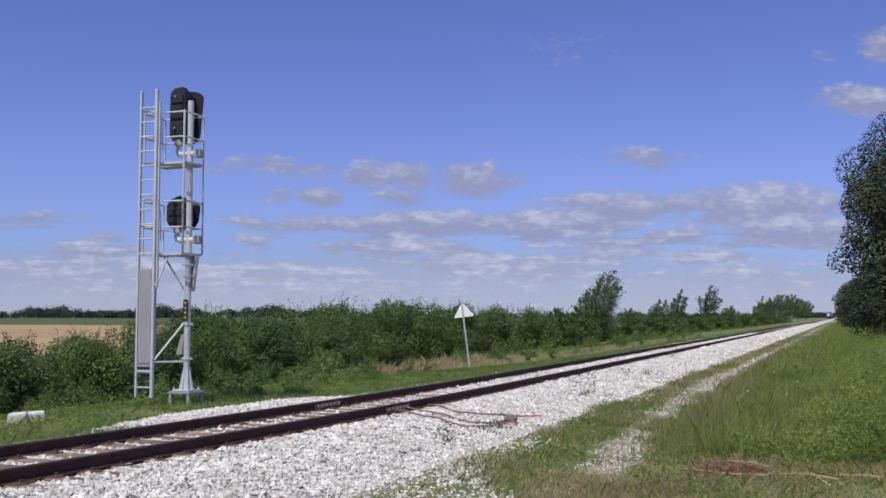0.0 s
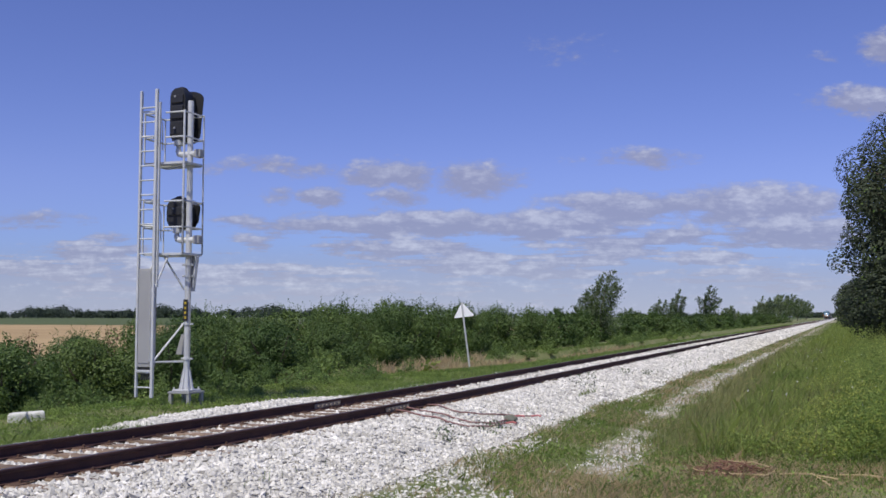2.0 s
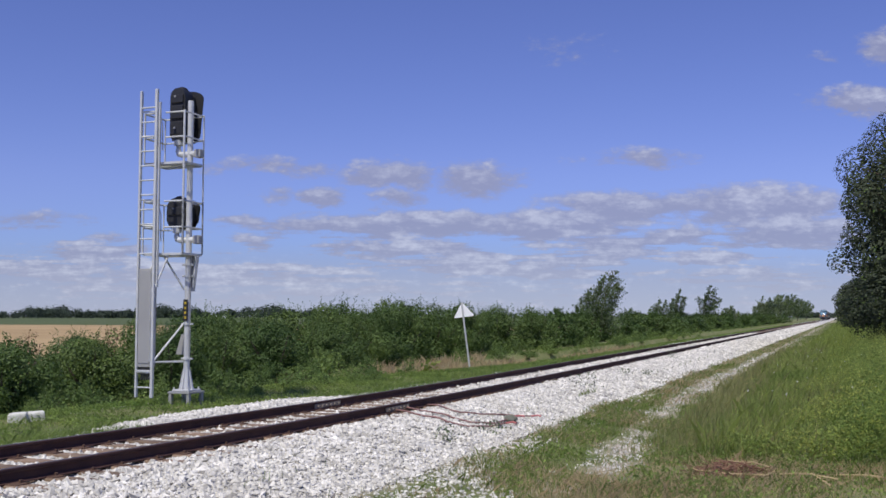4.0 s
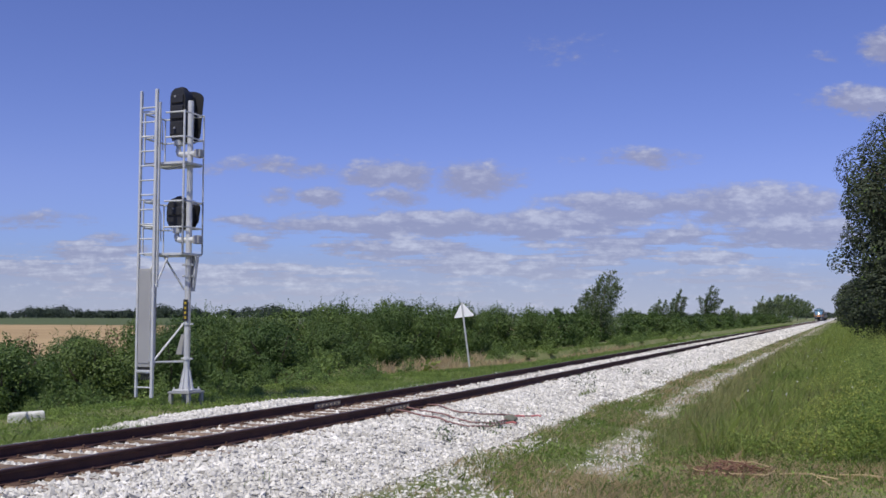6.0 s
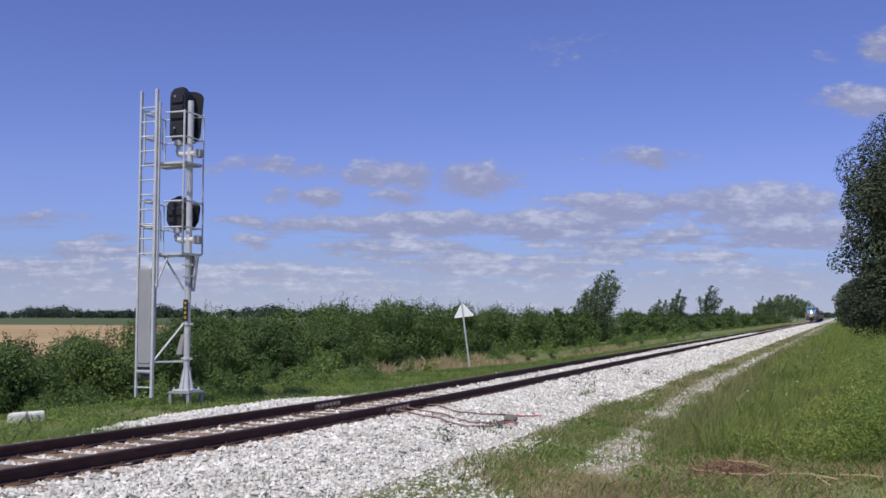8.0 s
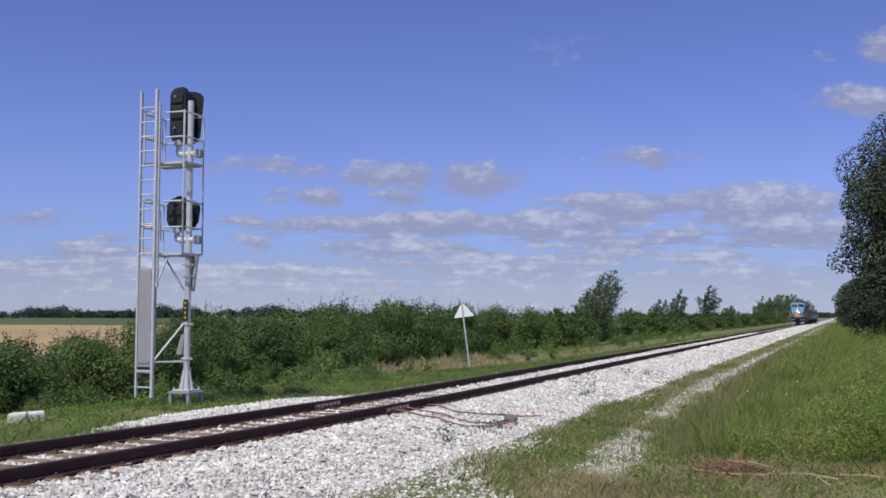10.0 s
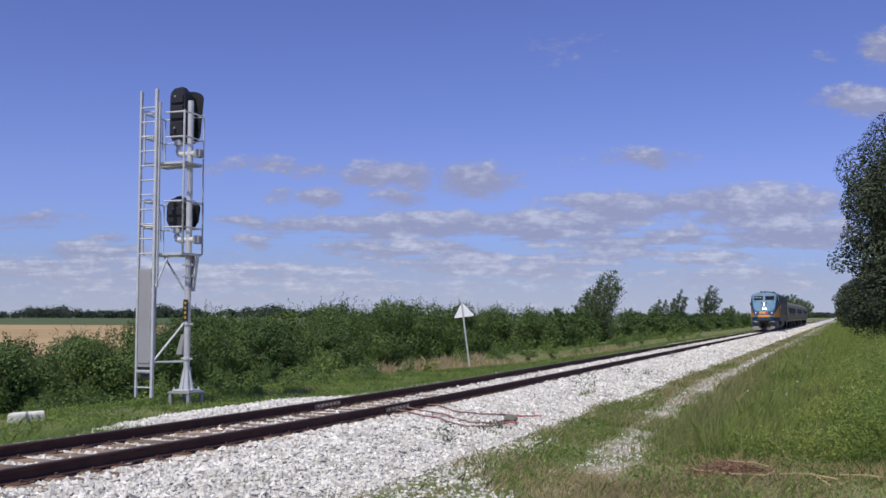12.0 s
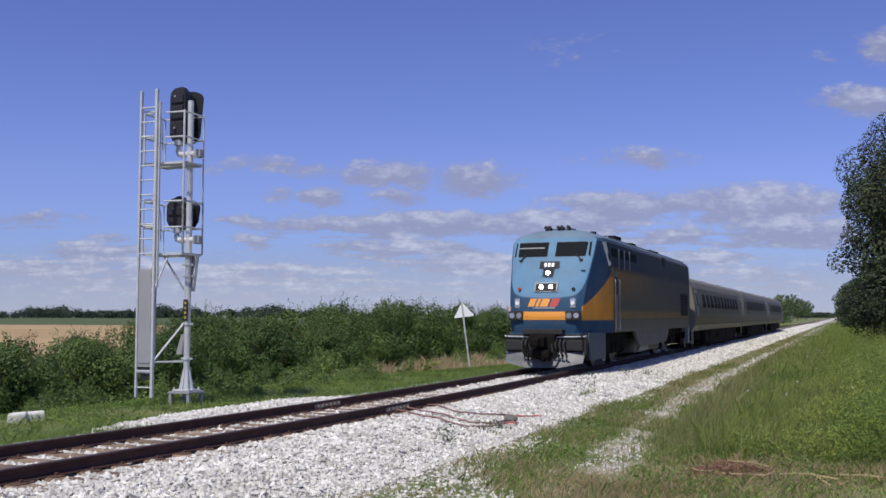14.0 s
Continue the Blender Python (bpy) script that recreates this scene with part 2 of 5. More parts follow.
def skin_leaves(rng, at, out, size, stray=.30):
    """Leaves that lie over a rounded mass like shingles, their faces turned outward and up to the light."""
    n = len(at)
    face = unit(unit(out) + np.array([0, 0, .35]) + rng.normal(0, stray, (n, 3)))
    along = unit(np.cross(face, rng.normal(0, 1, (n, 3))))
    return leaf_corners(rng, at, along, np.cross(face, along), size, .36)


def leaf_corners(rng, at, along, side, size, wide):
    n = len(at)
    nrm = np.cross(along, side)
    s = (size * rng.uniform(.6, 1.3, n))[:, None]
    v = np.stack([at, at + along * s * .5 + side * s * wide + nrm * s * .1, at + along * s, at + along * s * .5 - side * s * wide + nrm * s * .1], 1)
    return v.reshape(-1, 3), np.arange(4 * n).reshape(n, 4)


def blob_leaves(rng, blobs, count, size, inner=.25):
    """Leaves over a heap of rounded masses, most on their skins."""
    w = np.array([b[3] ** 2 for b in blobs])
    pick = rng.choice(len(blobs), count, p=w / w.sum())
    c = np.array([b[:3] for b in blobs])[pick]
    rad = np.array([b[3] for b in blobs])[pick]
    sq = np.array([b[4] if len(b) > 4 else 1.0 for b in blobs])[pick]
    d = unit(rng.normal(0, 1, (count, 3)))
    depth = np.where(rng.random(count) < inner, rng.uniform(.4, .9, count), rng.uniform(.88, 1.06, count))
    at = c + d * (rad * depth)[:, None] * np.stack([np.ones(count), np.ones(count), sq], 1)
    keep = at[:, 2] > 0.02
    return skin_leaves(rng, at[keep], d[keep], size)


def rise(y):
    """The line climbs very slightly towards and past the signal."""
    y = np.asarray(y, float)
    e = np.clip(24 - y, 0, 20)
    return .00047 * e * e + .0188 * np.clip(4 - y, 0, None)


def path_x(y):
    """Middle of the worn wheel track that runs beside the ballast."""
    return np.interp(y, [13, 19, 28], [5.4, 4.75, 4.47])


def ground_z(x, y):
    """Height of the earth: low bank under the line, ditch and fields beyond it, verge on the camera's side."""
    x, y = np.asarray(x, float), np.asarray(y, float)
    left = np.interp(-x, [0, 2.2, 3.2, 5.0, 7.0, 10, 16, 60], [-.55, -.50, -.34, -.22, -.50, -.75, -.95, -1.0])
    right = np.interp(x, [0, 2.2, 3.1, 4.2, 5.0, 6.5, 9, 14, 60], [-.6, -.58, -.50, -.48, -.46, -.36, -.28, -.3, -.8])
    far = np.clip((y - 25) / 25, 0, 1)
    left = np.where(x > -9, left - .5 * far * np.interp(-x, [3, 5], [0, 1]), left)
    return np.where(x < 0, left, right) + np.where(np.abs(x) < 8, rise(y) * .8, 0)


# ---- ground ----
def steps(near_lo, near_hi, step, far):
    mid = list(np.arange(near_lo, near_hi + step / 2, step))
    out, s, v = [], step, near_hi
    while v < far:
        s *= 1.22
        v += s
        out.append(v)
    return mid, out


def ground():
    mid, out = steps(-18, 18, .3, 4200)
    xs = np.array([-18 - (v - 18) for v in out][::-1] + mid + out)
    midy, outy = steps(-10, 70, .4, 4400)
    ys = np.array([-10 - (v - 70) for v in outy if v < 500][::-1] + midy + outy)
    X, Y = np.meshgrid(xs, ys)
    rng = np.random.default_rng(5)
    Z = ground_z(X, Y) + rng.normal(0, .012, X.shape) * (np.abs(X) < 18) * ((Y > -10) & (Y < 70))
    n, m = X.shape
    k = np.arange(n * m).reshape(n, m)
    f = np.stack([k[:-1, :-1], k[:-1, 1:], k[1:, 1:], k[1:, :-1]], -1).reshape(-1, 4)
    mat = bpy.data.materials.new("earth_and_fields")
    mat.use_nodes = True
    nt = mat.node_tree
    b = nt.nodes["Principled BSDF"]
    b.inputs["Roughness"].default_value = .95
    geo = nt.nodes.new("ShaderNodeTexCoord").outputs["Object"]
    sep = nt.nodes.new("ShaderNodeSeparateXYZ")
    nt.links.new(geo, sep.inputs[0])

    def noise_at(scale, detail=5):
        t = nt.nodes.new("ShaderNodeTexNoise")
        t.inputs["Scale"].default_value, t.inputs["Detail"].default_value = scale, detail
        nt.links.new(geo, t.inputs["Vector"])
        return t.outputs[0]

    def calc(op, a, c=0.0, d=0.0):
        t = nt.nodes.new("ShaderNodeMath")
        t.operation = op
        for s, v in zip(t.inputs, (a, c, d)):
            if isinstance(v, (int, float)):
                s.default_value = v
            else:
                nt.links.new(v, s)
        return t.outputs[0]

    def ramp(v, lo, hi):
        t = nt.nodes.new("ShaderNodeMapRange")
        nt.links.new(v, t.inputs[0])
        t.inputs[1].default_value, t.inputs[2].default_value = lo, hi
        return t.outputs[0]

    def blend(fac, a, c):
        t = nt.nodes.new("ShaderNodeMix")
        t.data_type = "RGBA"
        nt.links.new(fac, t.inputs[0])
        for s, v in ((t.inputs[6], a), (t.inputs[7], c)):
            if isinstance(v, tuple):
                s.default_value = (*v, 1)
            else:
                nt.links.new(v, s)
        return t.outputs[2]
    n1, n2, n3 = noise_at(.35), noise_at(2.2), noise_at(30)
    turf = blend(ramp(n2, .38, .62), (.115, .155, .042), (.195, .200, .080))
    turf = blend(calc("MULTIPLY", ramp(n1, .52, .66), calc("MAXIMUM", ramp(sep.outputs[0], -3.5, -1.5), .25)), turf, (.36, .29, .175))
    gravel = blend(ramp(n3, .4, .6), (.56, .49, .41), (.36, .30, .23))
    wob = calc("ADD", sep.outputs[0], calc("MULTIPLY", calc("SUBTRACT", n1, .5), 2.0))
    # a worn gravel wheel track runs beside the ballast, in the line of path_x()
    line = calc("SUBTRACT", calc("SUBTRACT", 5.4, calc("MULTIPLY", ramp(sep.outputs[1], 13, 19), .65)), calc("MULTIPLY", ramp(sep.outputs[1], 19, 28), .28))
    sway = calc("ADD", sep.outputs[0], calc("MULTIPLY", calc("SUBTRACT", n1, .5), .9))
    off = calc("ABSOLUTE", calc("SUBTRACT", sway, line))
    worn = calc("ADD", calc("MULTIPLY", off, 1.5), calc("MULTIPLY", calc("SUBTRACT", n2, .5), 2.6))
    worn = calc("MULTIPLY", calc("MULTIPLY", calc("SUBTRACT", 1.0, ramp(worn, .05, .8)), .9), ramp(noise_at(.8, 3), .36, .52))
    edge = calc("MULTIPLY", ramp(calc("ABSOLUTE", wob), 3.35, 2.9), 1.0)
    col = blend(calc("MAXIMUM", worn, edge), turf, gravel)
    # stubble field, then green crop
    stub = blend(ramp(noise_at(.05), .4, .6), (.42, .30, .15), (.36, .25, .12))
    crop = blend(ramp(noise_at(.02), .4, .6), (.062, .088, .024), (.078, .106, .030))
    crop = blend(ramp(sep.outputs[1], 238, 242), stub, crop)
    inland = ramp(sep.outputs[0], -26, -30)
    col = blend(inland, col, crop)
    nt.links.new(col, b.inputs["Base Color"])
    bp = nt.nodes.new("ShaderNodeBump")
    bp.inputs["Strength"].default_value, bp.inputs["Distance"].default_value = .8, .04
    nt.links.new(n3, bp.inputs["Height"])
    nt.links.new(bp.outputs[0], b.inputs["Normal"])
    me = raw_mesh("ground", np.stack([X, Y, Z], -1).reshape(-1, 3), f, mat)
    me.polygons.foreach_set("use_smooth", [True] * len(me.polygons))
    tagged(new("ground", me), "flat farmland with mown verges and a stubble field", "ground", kind="structure")


# ---- the line ----
TRACK_END = 1500.0


def ballast():
    prof = [(-3.3, -.62), (-2.9, -.40), (-2.2, -.19), (-1.35, -.16), (-.6, -.19), (.6, -.19), (1.35, -.165), (1.9, -.22), (2.5, -.35), (3.0, -.50), (3.4, -.66)]
    ys = np.concatenate([np.arange(-20, 60, .25), np.arange(60, 200, 2.0), np.arange(200, TRACK_END + 1, 50)])
    rng = np.random.default_rng(3)
    fine = np.linspace(-3.3, 3.4, 45)
    z = np.interp(fine, *zip(*prof))
    V = np.zeros((len(ys), len(fine), 3))
    V[..., 0] = fine + rng.normal(0, .03, V.shape[:2])
    V[..., 1] = ys[:, None]
    V[..., 2] = z + rise(ys)[:, None] + rng.normal(0, .012, V.shape[:2])
    k = np.arange(V.shape[0] * V.shape[1]).reshape(V.shape[:2])
    f = np.stack([k[:-1, :-1], k[:-1, 1:], k[1:, 1:], k[1:, :-1]], -1).reshape(-1, 4)
    ob = tagged(new("ballast_bed", raw_mesh("ballast_bed", V.reshape(-1, 3), f, BED)), "white crushed limestone bank under the track", "ballast", kind="structure")
    # loose stones, thick near the camera
    bm = bmesh.new()
    ring = [bm.verts.new(p) for p in ((1, 0, .1), (.1, 1, -.1), (-1, .1, .1), (0, -1, -.1), (.15, .1, 1), (-.1, -.1, -1))]
    for a in range(4):
        bm.faces.new((ring[a], ring[(a + 1) % 4], ring[4]))
        bm.faces.new((ring[(a + 1) % 4], ring[a], ring[5]))
    bm.verts.index_update()
    sv = np.array([v.co for v in bm.verts]) * 1.12
    sf = np.array([[v.index for v in fc.verts] for fc in bm.faces])
    bm.free()
    P = []
    for x0, x1, y0, y1, dens, s in ((.95, 3.15, 5, 24, 600, .030), (.95, 3.2, 24, 50, 240, .038), (.95, 3.2, 50, 120, 45, .056), (.95, 3.2, 120, 240, 14, .085), (-.68, .68, 50, 110, 50, .05), (-.7, .7, 5, 22, 400, .027), (-.69, .69, 22, 50, 210, .037),
                                    (-2.7, -1.0, 12.2, 19.5, 500, .027), (-2.6, -.95, 12.3, 20, 330, .026), (3.0, 3.9, 9, 16, 230, .022), (3.6, 4.9, 9.5, 13.6, 130, .024), (3.0, 3.9, 16, 30, 60, .022), (4.6, 5.9, 12.5, 17, 190, .018), (4.0, 5.3, 17, 34, 90, .020), (3.9, 5.1, 34, 60, 50, .028)):
        n = int((x1 - x0) * (y1 - y0) * dens)
        P.append(np.stack([rng.uniform(x0, x1, n), rng.uniform(y0, y1, n), np.full(n, s)], 1))
    u = rng.random(420)
    P.append(np.stack([-5.55 + .05 * u + rng.normal(0, .10, 420), 15.2 + 2.6 * u, np.full(420, .02)], 1))
    P = np.concatenate(P)
    wheel_track = path_x(P[:, 1])
    keep = (P[:, 0] < 3.2) | ((P[:, 0] < 3.95) & (P[:, 1] < 34)) | ((P[:, 0] < 4.9 - .5 * (P[:, 1] - 11)) & (P[:, 1] < 13.6)) | (np.abs(P[:, 0] - wheel_track + rng.normal(0, .15, len(P))) < np.interp(P[:, 1], [13, 16, 17, 20, 21.5, 26, 28, 38, 44], [.4, .4, .06, .1, .3, .2, .45, .45, .2]))
    on_tie = (np.abs(P[:, 0]) < 1.32) & (np.abs((P[:, 1] - 5.0 + .26) % .52 - .26) < .13)
    keep &= ~on_tie | (rng.random(len(P)) < np.interp(P[:, 1], [10, 24], [.12, .8]))
    P = P[keep]
    n = len(P)
    base = np.where(P[:, 0] < 3.2, np.interp(P[:, 0], *zip(*prof)) + rise(P[:, 1]), ground_z(P[:, 0], P[:, 1]))
    base = np.maximum(base, ground_z(P[:, 0], P[:, 1]))
    heap = (P[:, 0] < -1.0) & (P[:, 1] > 12) & (P[:, 1] < 19.5)
    base = base + heap * .10 * np.clip(1 - ((P[:, 0] + 1.8) / .9) ** 2, 0, 1) * np.clip((P[:, 1] - 12) / 2, 0, 1) * np.clip((19.5 - P[:, 1]) / 2, 0, 1)
    s = P[:, 2] * np.clip(rng.lognormal(0, .3, n), .5, 1.9)
    shape = rng.uniform(.65, 1.15, (n, 1, 3)) * np.array([1, 1, .75]) * s[:, None, None] * .95
    jag = sv[None] * rng.uniform(.78, 1.18, (n, len(sv), 1)) * shape
    ang = rng.uniform(0, 2 * math.pi, n)
    c, q = np.cos(ang)[:, None], np.sin(ang)[:, None]
    tl = rng.normal(0, .6, n)
    ct, st = np.cos(tl)[:, None], np.sin(tl)[:, None]
    x, y, zz = jag[..., 0], jag[..., 1] * ct - jag[..., 2] * st, jag[..., 1] * st + jag[..., 2] * ct
    out = np.stack([x * c - y * q + P[:, :1], x * q + y * c + P[:, 1:2], zz + (base + s * .38)[:, None]], -1)
    faces = (sf[None] + (np.arange(n) * len(sv))[:, None, None]).reshape(-1, 3)
    tagged(new("ballast_stones", raw_mesh("ballast_stones", out.reshape(-1, 3), faces, STONE)), "loose angular white limestone stones along the track", "gravel", kind="stuff")


def sweep_rail(x):
    half = [(.066, -.148), (.066, -.138), (.028, -.126), (.010, -.116), (.0085, -.050), (.020, -.040), (.036, -.032), (.036, -.009), (.029, 0.0)]
    prof = half + [(-a, b) for a, b in half[::-1]]
    ys = np.concatenate([np.arange(-20, 30, 1.0), np.arange(30, 200, 10), np.arange(200, TRACK_END + 1, 100)])
    n = len(prof)
    V = np.array([[(x + a, y, b + float(rise(y))) for a, b in prof] for y in ys])
    k = np.arange(len(ys) * n).reshape(len(ys), n)
    nx = np.roll(k, -1, axis=1)
    f = np.stack([k[:-1], nx[:-1], nx[1:], k[1:]], -1).reshape(-1, 4)
    idx = np.tile((np.arange(n) == len(half) - 1).astype(int), len(ys) - 1)
    return raw_mesh("rail", V.reshape(-1, 3), f, RUST, HEAD, index=idx)


def rails():
    for x, face in ((.755, 1), (-.755, 1)):
        rail = tagged(new("rail", sweep_rail(x)), "rust-brown steel running rail spiked to timber ties", "rail", "running rails")
        yj = 16.75 if x > 0 else 16.9
        for s in (1, -1):
            z = float(rise(yj))
            bm = box((x + s * .012 if s > 0 else x - .036, yj - .5, z - .122), (x + .036 if s > 0 else x - .012, yj + .5, z - .042), .006)
            bar = part("joint_bar", bm, BAR, rail, "grey-brown bolted steel joint bar")
            for k in range(6):
                y = yj - .4 + .16 * k
                part("bolt", tube((x + s * .034, y, z - .082), (x + s * .066, y, z - .082), .019, n=6), BAR, bar)
    # timber ties, with plates under both rails
    tie = thing("railway_tie", "weathered brown timber tie half buried in stone", "railway tie", group="track ties")
    bm = box((-1.3, -.115, -.37), (1.3, .115, -.153), .012)
    for v in bm.verts:
        v.co.z += .012 * noise.noise(v.co * 3)
    part("timber", bm, TIE, tie)
    for x in (-.755, .755):
        pl = part("tie_plate", box((x - .17, -.09, -.154), (x + .17, .09, -.141), .004), PLATE, tie)
        for sx, sy in ((.085, .05), (-.085, -.05)):
            part("spike", box((x + sx - .014, sy - .014, -.142), (x + sx + .014, sy + .014, -.112), .004), PLATE, pl)
    rng = random.Random(4)
    tie.matrix_basis = pose(0, 5.0, float(rise(5.0)))
    for k in range(1, 118):
        y = 5.0 + .52 * k
        copy_thing(tie, pose(rng.uniform(-.05, .05), y + rng.uniform(-.03, .03), float(rise(y)) + rng.uniform(-.008, .006) - .03 * min(1, max(0, (y - 20) / 6)), 0, 0, rng.uniform(-1.2, 1.2)))
    bm = bmesh.new()
    for k in range(118, 700):
        y = 5.0 + .52 * k
        box((-1.3, y - .115, -.3), (1.3, y + .115, -.178), 0, bm)
    tagged(part("far_ties", bm, TIE), "long run of brown timber ties further down the line", "railway ties", kind="stuff")


# ---- signal ----
def signal():
    mx, my, gz = -4.43, 17.60, -.22
    s = thing("railway_signal", "galvanised mast signal with two black heads, ladder and platforms", "railway signal", pose(mx, my, 0))
    f = part("foundation", box((-.27, -.27, .005), (.27, .27, .045), .008), ALU, s, "pale footing frame on short legs")
    for a, c in ((-.22, -.22), (.22, -.22), (.22, .22), (-.22, .22)):
        part("footing_leg", box((a - .035, c - .035, gz - .3), (a + .035, c + .035, .005), .008), ALU, f)
    base = part("mast_base", box((-.21, -.21, .05), (.21, .21, .085), .01), GALV, s, "galvanised flared mast base")
    for a in range(4):
        c, q = math.cos(a * math.pi / 2 + math.pi / 4), math.sin(a * math.pi / 2 + math.pi / 4)
        part("anchor_bolt", tube((c * .25, q * .25, .03), (c * .25, q * .25, .13), .018), GALV, base)
    part("flare", tube((0, 0, .03), (0, 0, .50), .12, .065, n=12), GALV, base)
    for a in range(8):
        c, q = math.cos(a * math.pi / 4), math.sin(a * math.pi / 4)
        bm = bmesh.new()
        vs = [bm.verts.new(p) for p in ((c * .06, q * .06, .03), (c * .17, q * .17, .03), (c * .075, q * .075, .5), (c * .06, q * .06, .5))]
        fc = bm.faces.new(vs)
        g = bmesh.ops.extrude_face_region(bm, geom=[fc])
        for v in g["geom"]:
            if isinstance(v, bmesh.types.BMVert):
                v.co += Vector((-q, c, 0)) * .012
        part("gusset", bm, GALV, base)
    part("mast", tube((0, 0, .5), (0, 0, 6.16), .066, .062, n=16), GALV, s, "round galvanised steel mast")
    # ladder in front of the platforms
    lx, ly = -.585, -.63
    lad = part("ladder", box((lx - .215, ly - .03, -.06), (lx - .17, ly + .03, 6.30), .006), GALV, s, "galvanised ladder with square stiles")
    part("stile", box((lx + .165, ly - .03, -.06), (lx + .225, ly + .03, 6.32), .006), GALV, lad)
    part("stile_flange", box((lx + .235, ly + .02, 2.2), (lx + .262, ly + .07, 6.05), .004), GALV, lad)
    for k in range(20):
        z = .145 + .305 * k
        if not .5 < z < 2.6:
            part("rung", tube((lx - .19, ly, z), (lx + .19, ly, z), .017, n=8), GALV, lad)
    case = part("equipment_case", box((lx - .165, ly - .02, .56), (lx + .155, ly + .16, 2.58), .012), ALU, s, "tall flat grey aluminium equipment case")
    part("case_door", box((lx - .15, ly - .034, .64), (lx + .14, ly - .018, 2.54), .005), ALU, case)
    part("case_hinge", tube((lx + .150, ly - .03, .66), (lx + .150, ly - .03, 2.50), .008, n=6), GALV, case)
    part("cable_entry", box((lx - .13, ly, .40), (lx + .13, ly + .10, .56), .01), BLACK, case)
    for k in range(4):
        part("cable_gland", tube((lx - .09 + .06 * k, ly + .02, .30), (lx - .09 + .06 * k, ly + .04, .42), .018, n=6), BLACK, case)
    part("case_clamp", box((lx - .20, ly - .025, .46), (lx + .20, ly + .03, .50), .004), GALV, case)
    # struts between ladder, platforms and mast
    for p, q in (((lx + .2, ly, .66), (-.05, -.05, 1.46)), ((lx + .2, ly, .66), (-.05, -.05, .66)), ((lx + .2, ly, 2.14), (-.20, -.40, 2.87)),
                 ((-.05, -.05, 2.15), (-.34, -.40, 2.87)), ((lx - .02, ly + .10, 2.5), (lx + .12, -.40, 2.87))):
        part("strut", tube(p, q, .022), GALV, s)
    part("tapered_bracket", extrude([(.065, 2.12), (.105, 2.12), (.20, 2.86), (.15, 2.86)], "y", .02, .10), GALV, s, "raked galvanised bracket plate")
    part("bracket_web", extrude([(.05, 2.20), (.075, 2.20), (.11, 2.86), (.05, 2.86)], "y", .04, .07), ALU, s)
    part("junction_box", extrude([(-.30, .80), (-.10, .80), (-.10, 1.22), (-.16, 1.22)], "y", .02, .25), ALU, s)
    for z in (2.42, 2.66, .70, 1.42):
        cl = part("clamp", tube((0, 0, z), (0, 0, z + .035), .088, n=14), GALV, s)
        for a in (-1, 1):
            part("clamp_bolt", box((a * .11 - .03, -.02, z), (a * .11 + .03, .02, z + .035), .004), GALV, cl)
    # two platforms with their rails
    x0, x1, y0, y1 = -.80, .195, -.48, .20
    for z, h in ((4.80, 1.04), (2.90, 1.08)):
        pf = part("platform", box((x0, y0, z - .035), (x0 + .035, y1, z + .01), .004), GALV, s, "galvanised grating platform")
        part("platform_beam", box((x1 - .035, y0, z - .035), (x1, y1, z + .01), .004), GALV, pf)
        for yb in (y0, -.10, y1 - .035):
            part("platform_beam", box((x0 + .035, yb, z - .045), (x1 - .035, yb + .035, z + .005), .004), GALV, pf)
        for k in range(22):
            xb = x0 + .06 + .0415 * k
            part("grating_bar", box((xb, y0 + .035, z - .022), (xb + .012, y1 - .035, z + .008)), GALV, pf)
        for px, py, r in ((x0, y0, .018), (x1, y0, .024), (x1, y1, .018), (x0, y1, .016), (-.42, y0 - .03, .024)):
            part("rail_post", tube((px, py, z), (px, py, z + h + .03), r), GALV, pf)
        for zz in (z + h * .5, z + h):
            part("guard_rail", pipe([(-.27, y0, zz), (x1, y0, zz), (x1, y1, zz), (x0, y1, zz), (x0, y0, zz), (-.42, y0 - .03, zz)], .018), GALV, pf)
            part("ladder_bracket", tube((lx - .2, ly + .03, zz + .03), (-.42, y0 - .03, zz + .03), .016), GALV, pf)
        part("gate_chain", pipe([(-.42, y0 - .03, z + h), (-.34, y0 - .02, z + h * .75), (-.33, y0 - .02, z + .25)], .012, 6), GALV, pf)
    for px, py, r in ((x1, y1, .018), (x1, y0, .024)):
        part("corner_post", tube((px, py, 2.9), (px, py, 4.80), r), GALV, s)
    part("conduit", pipe([(.075, -.03, .75), (.075, -.03, 3.1), (.05, -.05, 3.2)], .014, 6), ALU, s)

    def head(z0, h, w, lights, drop, wide):
        o = []
        r = w / 2
        for k in range(13):
            a = math.pi * k / 12
            o.append((-.30 + r * math.cos(a), z0 + h - r + r * math.sin(a)))
        o += [(-.30 - r, z0 + r * .7), (-.30 - r * .6, z0), (-.30 + r * .6, z0), (-.30 + r, z0 + r * .7)]
        hd = part("signal_head", extrude(o, "y", -.06, .22), BLACK, s, "black rounded signal head seen from behind")
        plate = [(-.30 + (x + .30) * wide * (.72 + .28 * (z - z0) / h), z0 + h * .5 + (z - z0 - h * .5) * 1.0) for x, z in o]
        dome = bmesh.new()
        bmesh.ops.create_uvsphere(dome, u_segments=14, v_segments=8, radius=r * .8, matrix=Matrix.Translation((-.30, .10, z0 + h - r * .55)))
        part("domed_cap", dome, BLACK, hd, smooth=True)
        part("backplate", extrude(plate, "y", .36, .38), BLACK, hd)
        part("hood_box", extrude([(-.30 + (x + .30) * .9, z0 + h * .5 + (z - z0 - h * .5) * .9) for x, z in o], "y", .21, .37), BLACK, hd)
